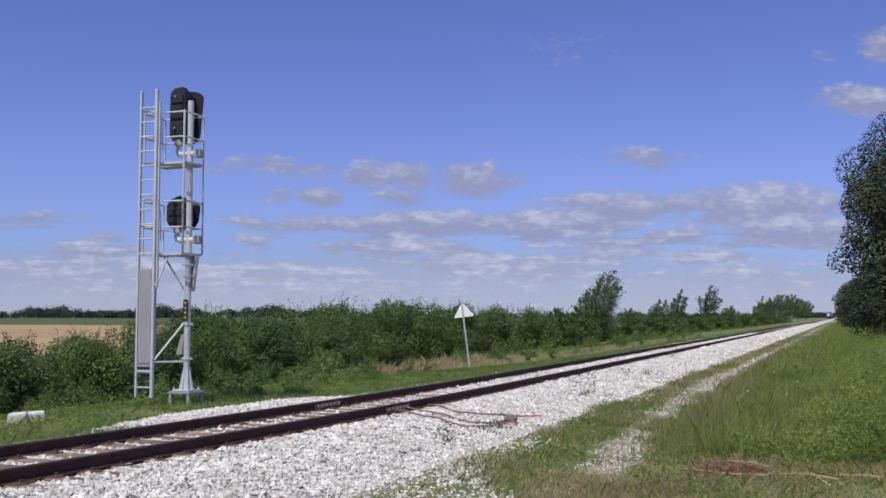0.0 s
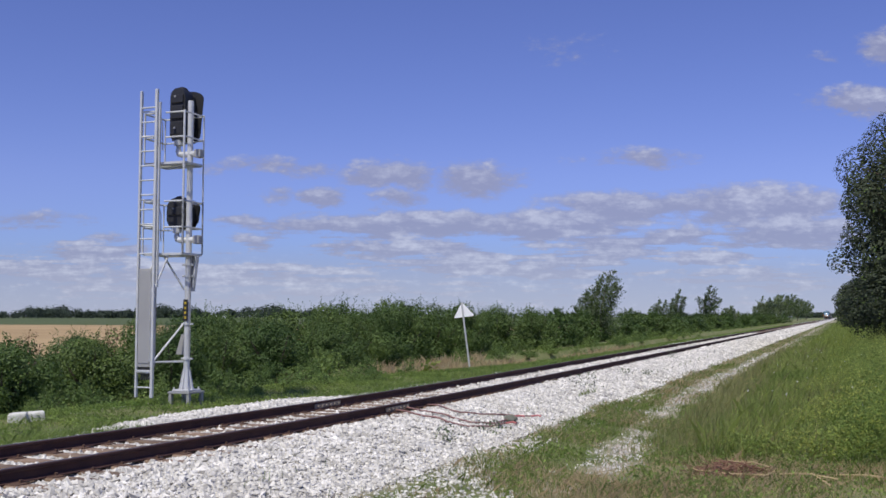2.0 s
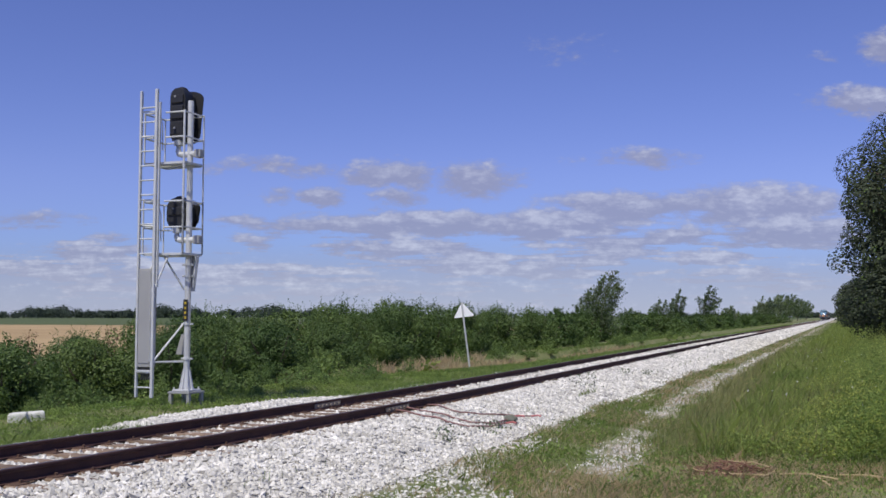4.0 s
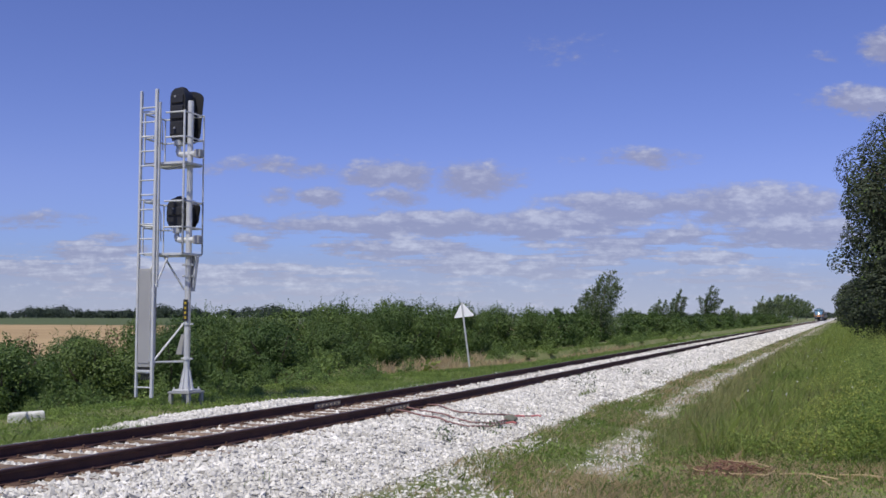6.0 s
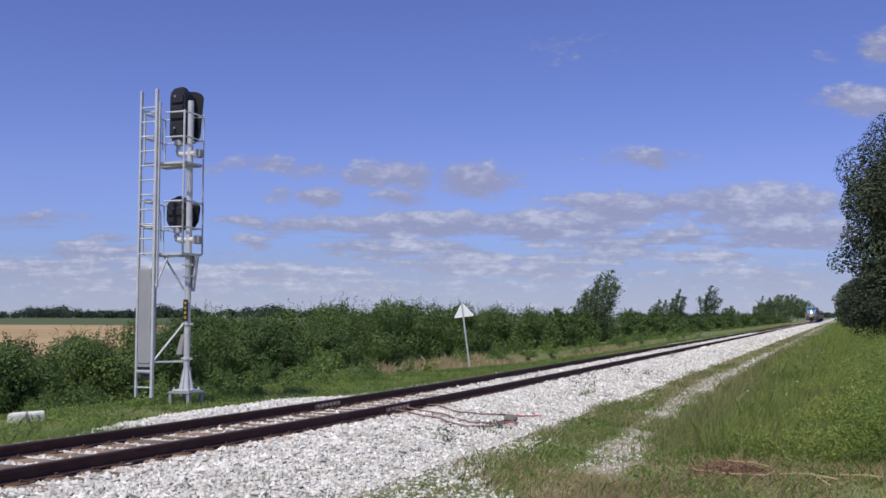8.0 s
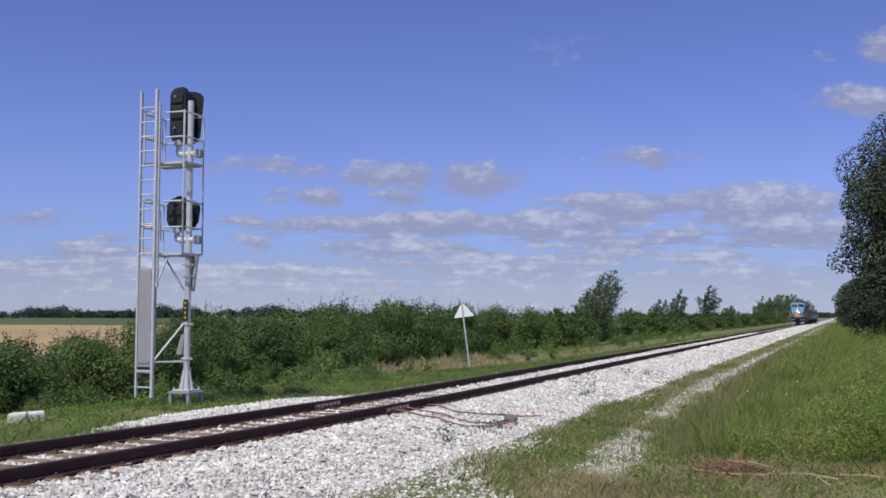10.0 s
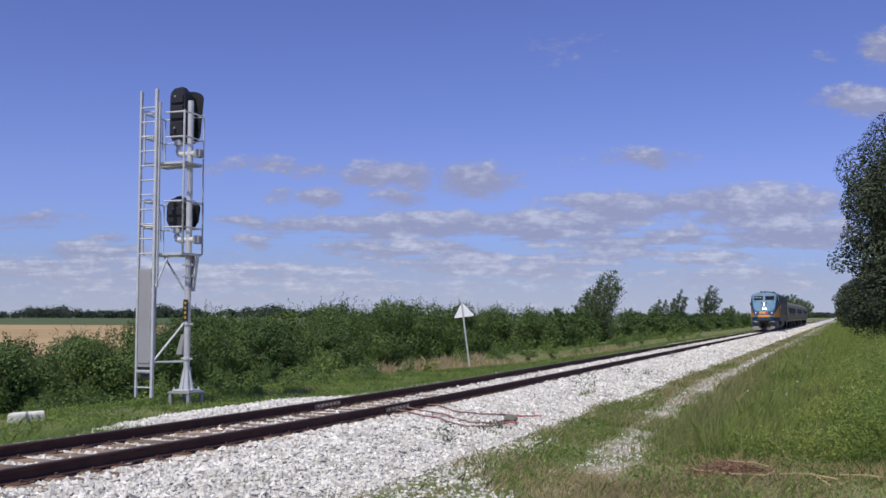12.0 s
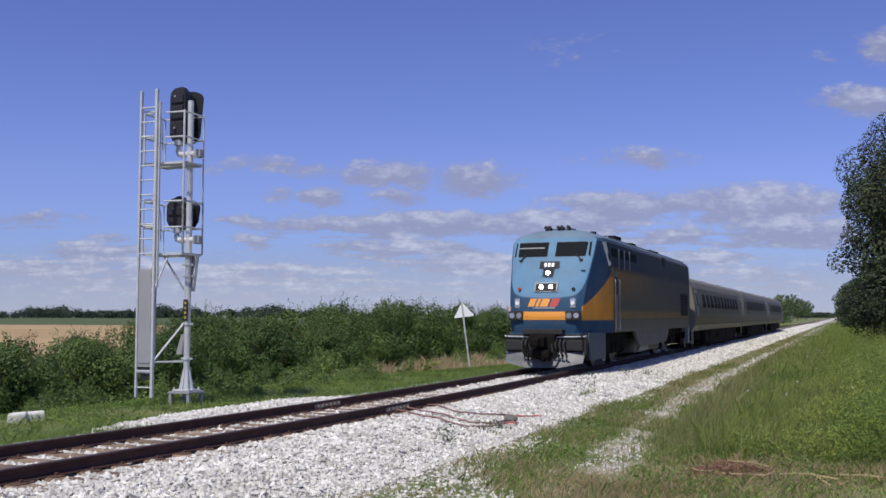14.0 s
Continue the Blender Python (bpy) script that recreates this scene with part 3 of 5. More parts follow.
        for k in range(lights):
            zc = z0 + h - r - k * .34
            part("rear_door", box((-.30 - r * .8, -.095, zc - .14), (-.30 + r * .8, -.055, zc + (.14 if k else .03)), .012), BLACK, hd)
            part("latch", box((-.36, -.11, zc - .02), (-.32, -.092, zc + .02), .004), ALU, hd)
            hood = bmesh.new()
            ring = [[], []]
            for j, (y, rr) in enumerate(((.37, .16), (.58, .15))):
                for i in range(13):
                    a = math.pi * (-.15 + 1.3 * i / 12)
                    ring[j].append(hood.verts.new((-.30 + rr * math.cos(a), y, zc + rr * math.sin(a))))
            for i in range(12):
                hood.faces.new((ring[0][i], ring[0][i + 1], ring[1][i + 1], ring[1][i]))
            bmesh.ops.solidify(hood, geom=list(hood.faces), thickness=.012)
            part("hood", hood, BLACK, hd)
        arm = part("bracket_arm", pipe([(.28, .0, drop), (-.22, .0, drop), (-.28, .0, drop + .02), (-.30, .0, drop + .08), (-.30, .0, z0 + .02)], .064, n=12), GALV, s, "galvanised pipe bracket elbow")
        part("collar", tube((-.30, .0, z0 - .10), (-.30, .0, z0 + .01), .095, n=12), GALV, arm)
        part("arm_cap", box((.14, -.08, drop - .09), (.30, .08, drop + .09), .03), ALU, arm)
    head(5.32, 1.14, .38, 3, 5.02, 1.95)
    head(3.46, .64, .46, 1, 3.20, 1.5)
    pl = part("number_plate", box((-.055, -.082, 1.50), (.055, -.068, 1.95), .005), BLACK, s, "dark plate with yellow bars")
    for k in range(4):
        part("plate_bar", box((-.022, -.088, 1.55 + .10 * k), (.026, -.081, 1.60 + .10 * k)), YELLOW, pl)
    return s


# ---- small fixtures beside the line ----
def fixtures():
    x, y = -5.98, 38.97
    g = float(ground_z(x, y))
    s = thing("trackside_sign", "white triangular marker board on a leaning grey post", "sign", pose(x, y, g, 0, -7.5, 0))
    part("post", box((-.032, -.025, -.3), (.032, .025, 2.85), .006), SIGNBACK, s)
    o = [(-.41, 2.26), (-.40, 2.22), (.40, 2.22), (.41, 2.26), (.03, 2.80), (-.03, 2.80)]
    bm = extrude(o, "y", .028, .044)
    bmesh.ops.bisect_plane(bm, geom=bm.verts[:] + bm.edges[:] + bm.faces[:], plane_co=(0, 0, 0), plane_no=(1, 0, 0))
    for v in bm.verts:
        v.co.y += .32 * v.co.x if v.co.x > 0 else 0
    part("board", bm, WHITE, s, "white triangular sheet metal board with a fold")
    for k, (bx, by, w) in enumerate(((-4.80, 13.40, .31), (-4.74, 13.73, .31))):
        g = float(ground_z(bx, by))
        b = box((-w / 2, -.2, -.1), (w / 2, .16, .2), .035)
        for v in b.verts:
            v.co += Vector((noise.noise(v.co * 4), noise.noise(v.co * 5 + Vector((3, 1, 2))), noise.noise(v.co * 6))) * .02
        ob = part("concrete_block", b, CONC)
        ob.matrix_basis = pose(bx, by, g - .05, 2, -3, 38 + 8 * k)
        tagged(ob, "pale weathered concrete block lying in grass", "concrete block", "concrete blocks")
    # bonding cables that loop out of the rail joint over the stones
    def bed(px, py):
        return float(np.interp(px, [.8, 1.35, 1.9, 2.5, 3.0], [-.16, -.15, -.21, -.34, -.48]) + rise(py)) + .045
    runs = [[(.80, 18.1), (1.41, 17.55), (1.85, 17.13), (2.12, 17.44), (2.29, 18.06), (2.49, 18.48), (2.69, 18.94)], [(.80, 16.6), (1.57, 16.09), (2.07, 15.9), (2.41, 16.05), (2.62, 16.63), (2.66, 17.44)],
            [(.80, 17.1), (1.49, 16.66), (1.96, 16.43), (2.3, 16.49), (2.58, 16.9), (2.56, 17.6), (2.53, 18.3)]]
    for i, run in enumerate(runs):
        pts = []
        for (ax, ay), (bx, by) in zip(run, run[1:]):
            for k in range(6):
                u = k / 6
                pts.append((ax + (bx - ax) * u, ay + (by - ay) * u + .03 * math.sin(3 * (ax + u)), 0))
        pts = [(p, q, bed(p, q) + .012 * math.sin(7 * p + i)) for p, q, _ in pts]
        c = thing("rail_bond_cable", "faded red-brown cable lying loose on white stones", "cable", group="rail bond cables")
        part("cable_run", pipe(pts, .016, 6), CABLE, c)
        end = pts[-1]
        part("cable_end", pipe([end, (end[0] + .1, end[1] + .12, end[2] + .01), (end[0] + .18, end[1] + .10, end[2])], .018, 6), CABLEEND, c, "bright red cable end")
    st = thing("stick", "short dark stick lying on the white stones", "stick")
    part("twig", pipe([(2.02, 12.05, -.20), (2.10, 12.25, -.19), (2.14, 12.45, -.205)], .017, 6), BARK, st)
    b = bmesh.new()
    bmesh.ops.create_icosphere(b, subdivisions=2, radius=.13)
    for v in b.verts:
        v.co.z *= .6
        v.co += v.co.normalized() * .04 * noise.noise(v.co * 14)
    ob = part("splice_case", b, surface("grey_green_splice", (.17, .18, .13), (.11, .11, .09), .8))
    ob.matrix_basis = pose(2.61, 17.76, bed(2.6, 17.75) + .02)
    tagged(ob, "grey-green lump where the cables are spliced", "splice case")


# ---- train ----
PAINT_D = surface("dark_teal_paint", (.024, .060, .105), (.034, .075, .12), .35, coarse=.8, fine_scale=25, bump=.02)
GREYP = surface("grey_train_paint", (.26, .27, .27), (.19, .20, .20), .45, coarse=.7, fine_scale=20, bump=.03)
STEPP = surface("grubby_blue_grey_paint", (.055, .075, .095), (.075, .085, .09), .6, coarse=2, bump=.05)
ORANGE = surface("orange_yellow_paint", (.72, .30, .035), (.66, .26, .03), .4, coarse=1, bump=.02)
REDP = surface("red_paint", (.45, .03, .03), (.40, .03, .03), .4)
PILOT = surface("grey_pilot_plate", (.15, .155, .16), (.075, .075, .08), .5, coarse=3, bump=.1)
# soot black, taken darker to include the shadow below the train
SHADE_GRIME = surface("sooty_shaded_gear", (.007, .0065, .006), (.016, .014, .012), .9, coarse=3, bump=.4, spec=.08)
WHEEL = surface("wheel_steel", (.09, .08, .075), (.14, .12, .11), .5, .6)
TANK = surface("fuel_tank_paint", (.15, .145, .125), (.09, .086, .072), .7, coarse=2)
RUBBER = surface("black_rubber", (.015, .015, .015), (.025, .025, .025), .8)
PALE = surface("pale_blind", (.62, .62, .58), (.55, .55, .52), .6)
STEEL = surface("fluted_stainless_steel", (.205, .195, .168), (.155, .147, .125), .6, .0, coarse=.4, fine_scale=14, bump=.03, spec=.15)
BAND = surface("grey_window_band", (.195, .18, .15), (.155, .145, .12), .6, .0, coarse=.6, spec=.15)
OCHRE = surface("dull_ochre_panel", (.19, .155, .088), (.15, .125, .075), .5, .2)
LAMP = glow("lit_headlamp", (1.0, .98, .95), 20.0)
CHROME = surface("bright_lamp_rim", (.7, .7, .7), (.6, .6, .6), .25, .9, bump=0)
GLASS = bpy.data.materials.new("dark_tinted_glass")
GLASS.use_nodes = True
_g = GLASS.node_tree.nodes["Principled BSDF"]
_g.inputs["Base Color"].default_value, _g.inputs["Roughness"].default_value, _g.inputs["Specular IOR Level"].default_value = (.016, .019, .020, 1), .3, .02
_g.inputs["IOR"].default_value = 1.1


def livery():
    """Body paint: pale blue nose panel, dark blue edges, orange sweep, grey flanks with shade painted in."""
    m = bpy.data.materials.new("locomotive_livery")
    m.use_nodes = True
    nt = m.node_tree
    b = nt.nodes["Principled BSDF"]
    co = nt.nodes.new("ShaderNodeTexCoord").outputs["Object"]
    sep = nt.nodes.new("ShaderNodeSeparateXYZ")
    nt.links.new(co, sep.inputs[0])
    x, y, z = sep.outputs

    def calc(op, a, c=0.0, d=0.0):
        t = nt.nodes.new("ShaderNodeMath")
        t.operation = op
        for s, v in zip(t.inputs, (a, c, d)):
            if isinstance(v, (int, float)):
                s.default_value = v
            else:
                nt.links.new(v, s)
        return t.outputs[0]

    def ramp(v, lo, hi):
        t = nt.nodes.new("ShaderNodeMapRange")
        nt.links.new(v, t.inputs[0])
        t.inputs[1].default_value, t.inputs[2].default_value = lo, hi
        return t.outputs[0]

    def blend(fac, a, c):
        t = nt.nodes.new("ShaderNodeMix")
        t.data_type = "RGBA"
        nt.links.new(fac, t.inputs[0])
        for s, v in ((t.inputs[6], a), (t.inputs[7], c)):
            if isinstance(v, tuple):
                s.default_value = (*v, 1)
            else:
                nt.links.new(v, s)
        return t.outputs[2]
    ax = calc("ABSOLUTE", x)
    dirt = nt.nodes.new("ShaderNodeTexNoise")
    dirt.inputs["Scale"].default_value, dirt.inputs["Detail"].default_value = 1.6, 6
    nt.links.new(co, dirt.inputs["Vector"])
    dark, pale, orange = (.026, .070, .135), (.135, .262, .385), (.72, .30, .035)
    # pale panel: inside the nose edges and above a sagging line, and all the roof front
    sag = calc("ADD", calc("ADD", calc("MULTIPLY", calc("MULTIPLY", ax, ax), .10), 2.13), calc("MULTIPLY", calc("POWER", calc("MULTIPLY", ax, .82), 11.0), .7))
    rim = calc("ADD", calc("MULTIPLY", z, .10), .95)
    panel = calc("MULTIPLY", ramp(calc("SUBTRACT", z, sag), -.02, .04), ramp(calc("SUBTRACT", ax, rim), .05, .0))
    front = calc("MULTIPLY", panel, ramp(y, 1.45, 1.35))
    col = blend(front, dark, pale)
    roof = ramp(z, 4.02, 4.06)
    col = blend(roof, col, (.17, .25, .32))
    # flanks: grey with an orange band, both dulled to carry the side's shade
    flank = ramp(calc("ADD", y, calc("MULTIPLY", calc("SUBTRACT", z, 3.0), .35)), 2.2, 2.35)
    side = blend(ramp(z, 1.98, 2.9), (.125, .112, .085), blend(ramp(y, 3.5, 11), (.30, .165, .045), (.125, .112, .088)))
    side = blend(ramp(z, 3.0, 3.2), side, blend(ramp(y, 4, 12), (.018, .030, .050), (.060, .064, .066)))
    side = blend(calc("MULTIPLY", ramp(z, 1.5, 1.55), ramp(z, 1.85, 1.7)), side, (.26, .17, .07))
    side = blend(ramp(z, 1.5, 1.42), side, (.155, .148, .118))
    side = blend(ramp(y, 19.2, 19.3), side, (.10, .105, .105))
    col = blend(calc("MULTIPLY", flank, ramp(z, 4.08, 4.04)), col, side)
    # orange sweeps up and back from the nose corner
    low = ramp(z, 1.47, 1.49)
    high = calc("SUBTRACT", calc("ADD", calc("MULTIPLY", calc("POWER", calc("MAXIMUM", y, 0.0), 1.3), .37), 1.86), z)
    sweep = calc("MULTIPLY", calc("MULTIPLY", low, ramp(high, 0, .03)), calc("MULTIPLY", ramp(ax, 1.10, 1.115), ramp(y, 2.75, 2.6)))
    col = blend(sweep, col, orange)
    grime = blend(ramp(dirt.outputs[0], .35, .75), col, (.10, .10, .095))
    mixd = nt.nodes.new("ShaderNodeMix")
    mixd.data_type = "RGBA"
    mixd.inputs[0].default_value = .35
    nt.links.new(col, mixd.inputs[6]), nt.links.new(grime, mixd.inputs[7])
    nt.links.new(mixd.outputs[2], b.inputs["Base Color"])
    b.inputs["Roughness"].default_value = .5
    b.inputs["Specular IOR Level"].default_value = .22
    b.inputs["IOR"].default_value = 1.25
    return m


LEVELS = [(1.08, .07, 1.06, 1.50), (1.30, .02, 1.09, 1.52), (1.60, .0, 1.11, 1.53), (2.00, .10, 1.14, 1.53), (2.48, .28, 1.19, 1.53), (2.92, .54, 1.24, 1.53), (3.17, .68, 1.27, 1.53),
          (3.45, .85, 1.31, 1.53), (3.92, 1.13, 1.34, 1.50), (4.06, 1.26, 1.25, 1.40), (4.18, 1.42, 1.07, 1.20), (4.28, 1.62, .80, .90), (4.34, 1.86, .42, .48)]
REAR = 19.9


def nose_y(x, z):
    """How far back the nose stands at a place on its face."""
    zs = [l[0] for l in LEVELS]
    yf, wf = np.interp(z, zs, [l[1] for l in LEVELS]), np.interp(z, zs, [l[2] for l in LEVELS])
    return float(yf + np.interp(abs(x) / wf, [0, .5, .85, 1.0], [0, .02, .06, .17]))


def flank_x(y, z):
    """Half width of the body at a place along its side."""
    zs = [l[0] for l in LEVELS]
    yf, wf, ws = (np.interp(z, zs, [l[k] for l in LEVELS]) for k in (1, 2, 3))
    return float(np.interp(y, [yf + .17, 1.9 + yf * .35], [wf, ws]))


def patch(x0, x1, z0, z1, thick=.02, proud=.012, nx=6, nz=3):
    """A panel that lies on the nose."""
    bm = bmesh.new()
    grid = [[bm.verts.new((x0 + (x1 - x0) * i / nx, nose_y(x0 + (x1 - x0) * i / nx, z0 + (z1 - z0) * j / nz) - proud, z0 + (z1 - z0) * j / nz)) for i in range(nx + 1)] for j in range(nz + 1)]
    fs = [bm.faces.new((grid[j][i], grid[j][i + 1], grid[j + 1][i + 1], grid[j + 1][i])) for j in range(nz) for i in range(nx)]
    g = bmesh.ops.extrude_face_region(bm, geom=fs)
    for v in g["geom"]:
        if isinstance(v, bmesh.types.BMVert):
            v.co.y += thick
    return bm


def truck(parent, yc, wheels, half, name="truck"):
    """A bogie with its frames, wheels, springs and axle boxes."""
    t = part(name, box((-1.02, yc - half, .50), (1.02, yc + half, .86), .04), SHADE_GRIME, parent, "sooty bogie with its black deepened for shade")
    for s in (-1, 1):
        o = [(yc - half, .62), (yc - half + .25, .40), (yc + half - .25, .40), (yc + half, .62), (yc + half, .84), (yc - half, .84)]
        part("side_frame", extrude(o, "x", s * 1.02, s * 1.16), SHADE_GRIME, t)
        for k in range(2):
            part("spring", tube((s * 1.12, yc - .32 + .64 * k, .38), (s * 1.12, yc - .32 + .64 * k, .72), .09, n=10), SHADE_GRIME, t)
        part("step_ladder", box((s * 1.20, yc - half - .10, .20), (s * 1.30, yc - half + .02, 1.05), .01), GREYP, t)
        for w in wheels:
            bm = tube((s * .68, yc + w, .50), (s * .81, yc + w, .50), .50, n=28)
            tube((s * .645, yc + w, .50), (s * .68, yc + w, .50), .53, n=28, bm=bm)
            wh = part("wheel", bm, WHEEL, t, "dull steel wheel")
            part("axle_box", box((s * 1.10 - .09, yc + w - .16, .36), (s * 1.10 + .09, yc + w + .16, .66), .03), SHADE_GRIME, wh)
    for w in wheels:
        part("axle", tube((-.7, yc + w, .5), (.7, yc + w, .5), .08), SHADE_GRIME, t)
    return t


def locomotive():
    L = thing("locomotive", "blue and orange diesel passenger locomotive with lit headlamps", "locomotive")
    bm = bmesh.new()
    rings = []
    for z, yf, wf, ws in LEVELS:
        back = 1.9 + yf * .35
        half = [(.0, yf), (.5 * wf, yf + .02), (.85 * wf, yf + .06), (wf, yf + .17), ((wf + ws) / 2, (yf + .17 + back) / 2), (ws, back), (ws, 6), (ws, 12), (ws, REAR - .15), (ws - .10, REAR)]
        ring = [(a, c) for a, c in half] + [(-a, c) for a, c in half[:0:-1]]
        rings.append([bm.verts.new((a, c, z)) for a, c in ring])
    n = len(rings[0])
    for a, c in zip(rings, rings[1:]):
        for k in range(n):
            bm.faces.new((a[k], a[(k + 1) % n], c[(k + 1) % n], c[k]))
    bm.faces.new(rings[0]), bm.faces.new(rings[-1])
    body = part("body", bm, livery(), L, "blue body with orange sweep and grey flanks toned for shade", smooth=True)
    body.data.set_sharp_from_angle(angle=.42)
    # nose
    for a, c in ((.14, 1.19), (-1.19, -.14)):
        seal = part("windshield_seal", patch(a - .02, c + .02, 3.43, 3.90, .02, .006), RUBBER, L)
        part("windshield", patch(a, c, 3.45, 3.88), GLASS, seal, "dark windshield pane")
    part("sun_blind", patch(-1.08, -.24, 3.70, 3.735, .006, .018), GREYP, L, "pale blind edge behind the windshield")
    for s in (1, -1):
        wiper = part("wiper", tube((s * .95, nose_y(.95, 3.34) - .05, 3.32), (s * .80, nose_y(.8, 3.47) - .04, 3.50), .018, n=6), RUBBER, L)
        part("wiper_motor", box((s * .95 - .05, nose_y(.95, 3.32) - .06, 3.27), (s * .95 + .05, nose_y(.95, 3.32) + .04, 3.35), .015), RUBBER, wiper)
    part("grab_iron", tube((1.0, nose_y(1.0, 3.0) - .05, 2.98), (1.12, nose_y(1.12, 3.0) - .05, 2.98), .018, n=6), RUBBER, L)
    board = part("number_board", patch(-.31, .31, 3.06, 3.28, .03, .03), GREYP, L, "dark board with pale bars")
    board.data.materials[0] = RUBBER
    for k in range(3):
        part("number_bar", patch(-.16 + .115 * k, -.08 + .115 * k, 3.11, 3.23, .01, .042, 1, 1), WHITE, board)

    def lamp(x, z, r, lit, housing):
        y = nose_y(x, z)
        part("lamp_rim", tube((x, y - .05, z), (x, y + .05, z), r * 1.25, n=20), RUBBER, housing)
        part("headlamp", tube((x, y - .062, z), (x, y, z), r, n=20), LAMP if lit else CHROME, housing, "lit white headlamp" if lit else "bright unlit lamp")
    h1 = part("lamp_housing", patch(-.17, .17, 2.80, 3.04, .04, .03), RUBBER, L)
    lamp(0, 2.92, .060, True, h1)
    h2 = part("lamp_housing", patch(-.36, .36, 2.34, 2.62, .05, .035), GREYP, L, "grey oblong lamp housing")
    h2b = part("lamp_recess", patch(-.32, .32, 2.37, 2.59, .03, .045), RUBBER, h2)
    lamp(-.15, 2.48, .064, True, h2), lamp(.15, 2.48, .064, True, h2)
    for s in (1, -1):
        part("marker_lamp", tube((s * .84, nose_y(.84, 2.42) - .06, 2.42), (s * .84, nose_y(.84, 2.42), 2.42), .05, n=14), REDP if s < 0 else RUBBER, L)
        cl = part("class_lamp", box((s * .86 - .09, nose_y(.86, 1.98) - .06, 1.84), (s * .86 + .09, nose_y(.86, 1.98) + .05, 2.14), .04), CHROME, L, "bright oblong lamp")
        part("lens", tube((s * .86, nose_y(.86, 1.98) - .08, 2.0), (s * .86, nose_y(.86, 1.98), 2.0), .06, n=12), WHITE, cl)
        dh = part("ditch_light_box", box((s * .88 - .22, nose_y(.88, 1.62) - .09, 1.48), (s * .88 + .22, nose_y(.88, 1.62) + .1, 1.76), .02), RUBBER, L, "black box with a pair of round lamps")
        for q in (-.11, .11):
            part("ditch_light", tube((s * .88 + q, nose_y(.88, 1.62) - .105, 1.62), (s * .88 + q, nose_y(.88, 1.62), 1.62), .085, n=16), CHROME if q * s > 0 else GREYP, dh)
    part("nose_stripe", patch(-.66, .66, 1.49, 1.74, .02, .008), ORANGE, L, "orange band across the nose")
    # maker's mark drawn as plain slanted shapes
    for k, (x0, w, m) in enumerate(((-.50, .20, ORANGE), (-.26, .10, ORANGE), (-.12, .24, ORANGE), (.18, .24, REDP))):
        bm = patch(x0, x0 + w, 1.89, 2.13, .012, .010, 2, 1)
        for v in bm.verts:
            v.co.x += (v.co.z - 2.0) * .35
        part("nose_mark", bm, m, L)
    part("nose_mark", patch(-.36, .32, 1.83, 1.87, .012, .010, 3, 1), GREYP, L)
    # lower nose, steps, buffer beam, coupler and pilot
    o = [(-1.06, .06), (1.06, .06), (1.26, .7), (1.42, 1.7), (-1.42, 1.7), (-1.26, .7)]
    part("lower_nose", extrude(o, "z", .78, 1.10), PAINT_D, L, "dark blue lower nose")
    for s in (1, -1):
        o = [(s * 1.16, .55), (s * 1.26, .50), (s * 1.47, 1.75), (s * 1.34, 1.75)]
        part("step_well", extrude(o, "z", .30, 1.09), STEPP, L, "grey-blue step panel")
        part("step_tread", box((s * 1.12 - .14, .06, .98), (s * 1.12 + .10, .38, 1.03), .01), GALV, L, "bright step edge")
        for y0 in (2.70, 3.35):
            part("handrail", pipe([(s * 1.56, y0, 1.15), (s * 1.60, y0, 1.2), (s * 1.60, y0, 2.75), (s * 1.55, y0, 2.8)], .02, 6), GALV, L)
        door = part("cab_door", box((s * 1.535 - .01, 2.77, 1.12), (s * 1.535 + .01, 3.30, 3.05), .01), surface("cab_door_paint", (.18, .13, .07), (.12, .10, .07), .5), L, "cab side door")
        part("door_window", box((s * 1.548 - .005, 2.85, 2.30), (s * 1.548 + .005, 3.22, 2.85), .004), GLASS, door)
        # raked pale post where the flank meets the nose
        bm = bmesh.new()
        rake = [(1.72, 3.90), (1.98, 3.93), (2.34, 3.22), (2.10, 3.18)]
        fc = bm.faces.new([bm.verts.new((s * (flank_x(y, z) + .02), y, z)) for y, z in rake])
        for v in bmesh.ops.extrude_face_region(bm, geom=[fc])["geom"]:
            if isinstance(v, bmesh.types.BMVert):
                v.co.x -= s * .05
        part("window_post", bm, PALE, L, "pale raked post beside the cab window")
        for k, (y0, y1) in enumerate(((2.45, 3.5), (3.7, 4.4), (4.6, 5.3), (5.5, 6.65))):
            part("side_window", box((s * 1.515 - .02, y0, 3.18), (s * 1.515 + .012, y1, 3.78), .02), GLASS, L, "dark cab side window")
        for y0 in (3.54, 4.44, 5.34):
            part("window_strip", box((s * 1.515 - .02, y0, 3.15), (s * 1.515 + .018, y0 + .12, 3.80), .01), GREYP, L)
        part("mirror", box((s * 1.56, 2.30, 2.85), (s * 1.66, 2.37, 3.15), .01), RUBBER, L)
        part("side_grille", box((s * 1.535 - .02, 16.9, 1.62), (s * 1.535 + .015, 19.0, 2.62), .02), RUBBER, L, "black louvred grille")
        for k in range(7):
            part("grille_slat", box((s * 1.55 - .005, 16.95, 1.70 + .13 * k), (s * 1.55 + .02, 18.95, 1.73 + .13 * k)), SHADE_GRIME, L)
        part("upper_intake", box((s * 1.50 - .02, 12.2, 3.35), (s * 1.50 + .02, 12.9, 4.0), .02), RUBBER, L)
        part("tank_skirt", extrude([(6.3, 1.09), (7.0, .62), (7.5, .55), (12.6, .55), (13.1, .62), (13.8, 1.09)], "x", s * 1.40, s * 1.50), TANK, L, "pale grey tank side skirt")
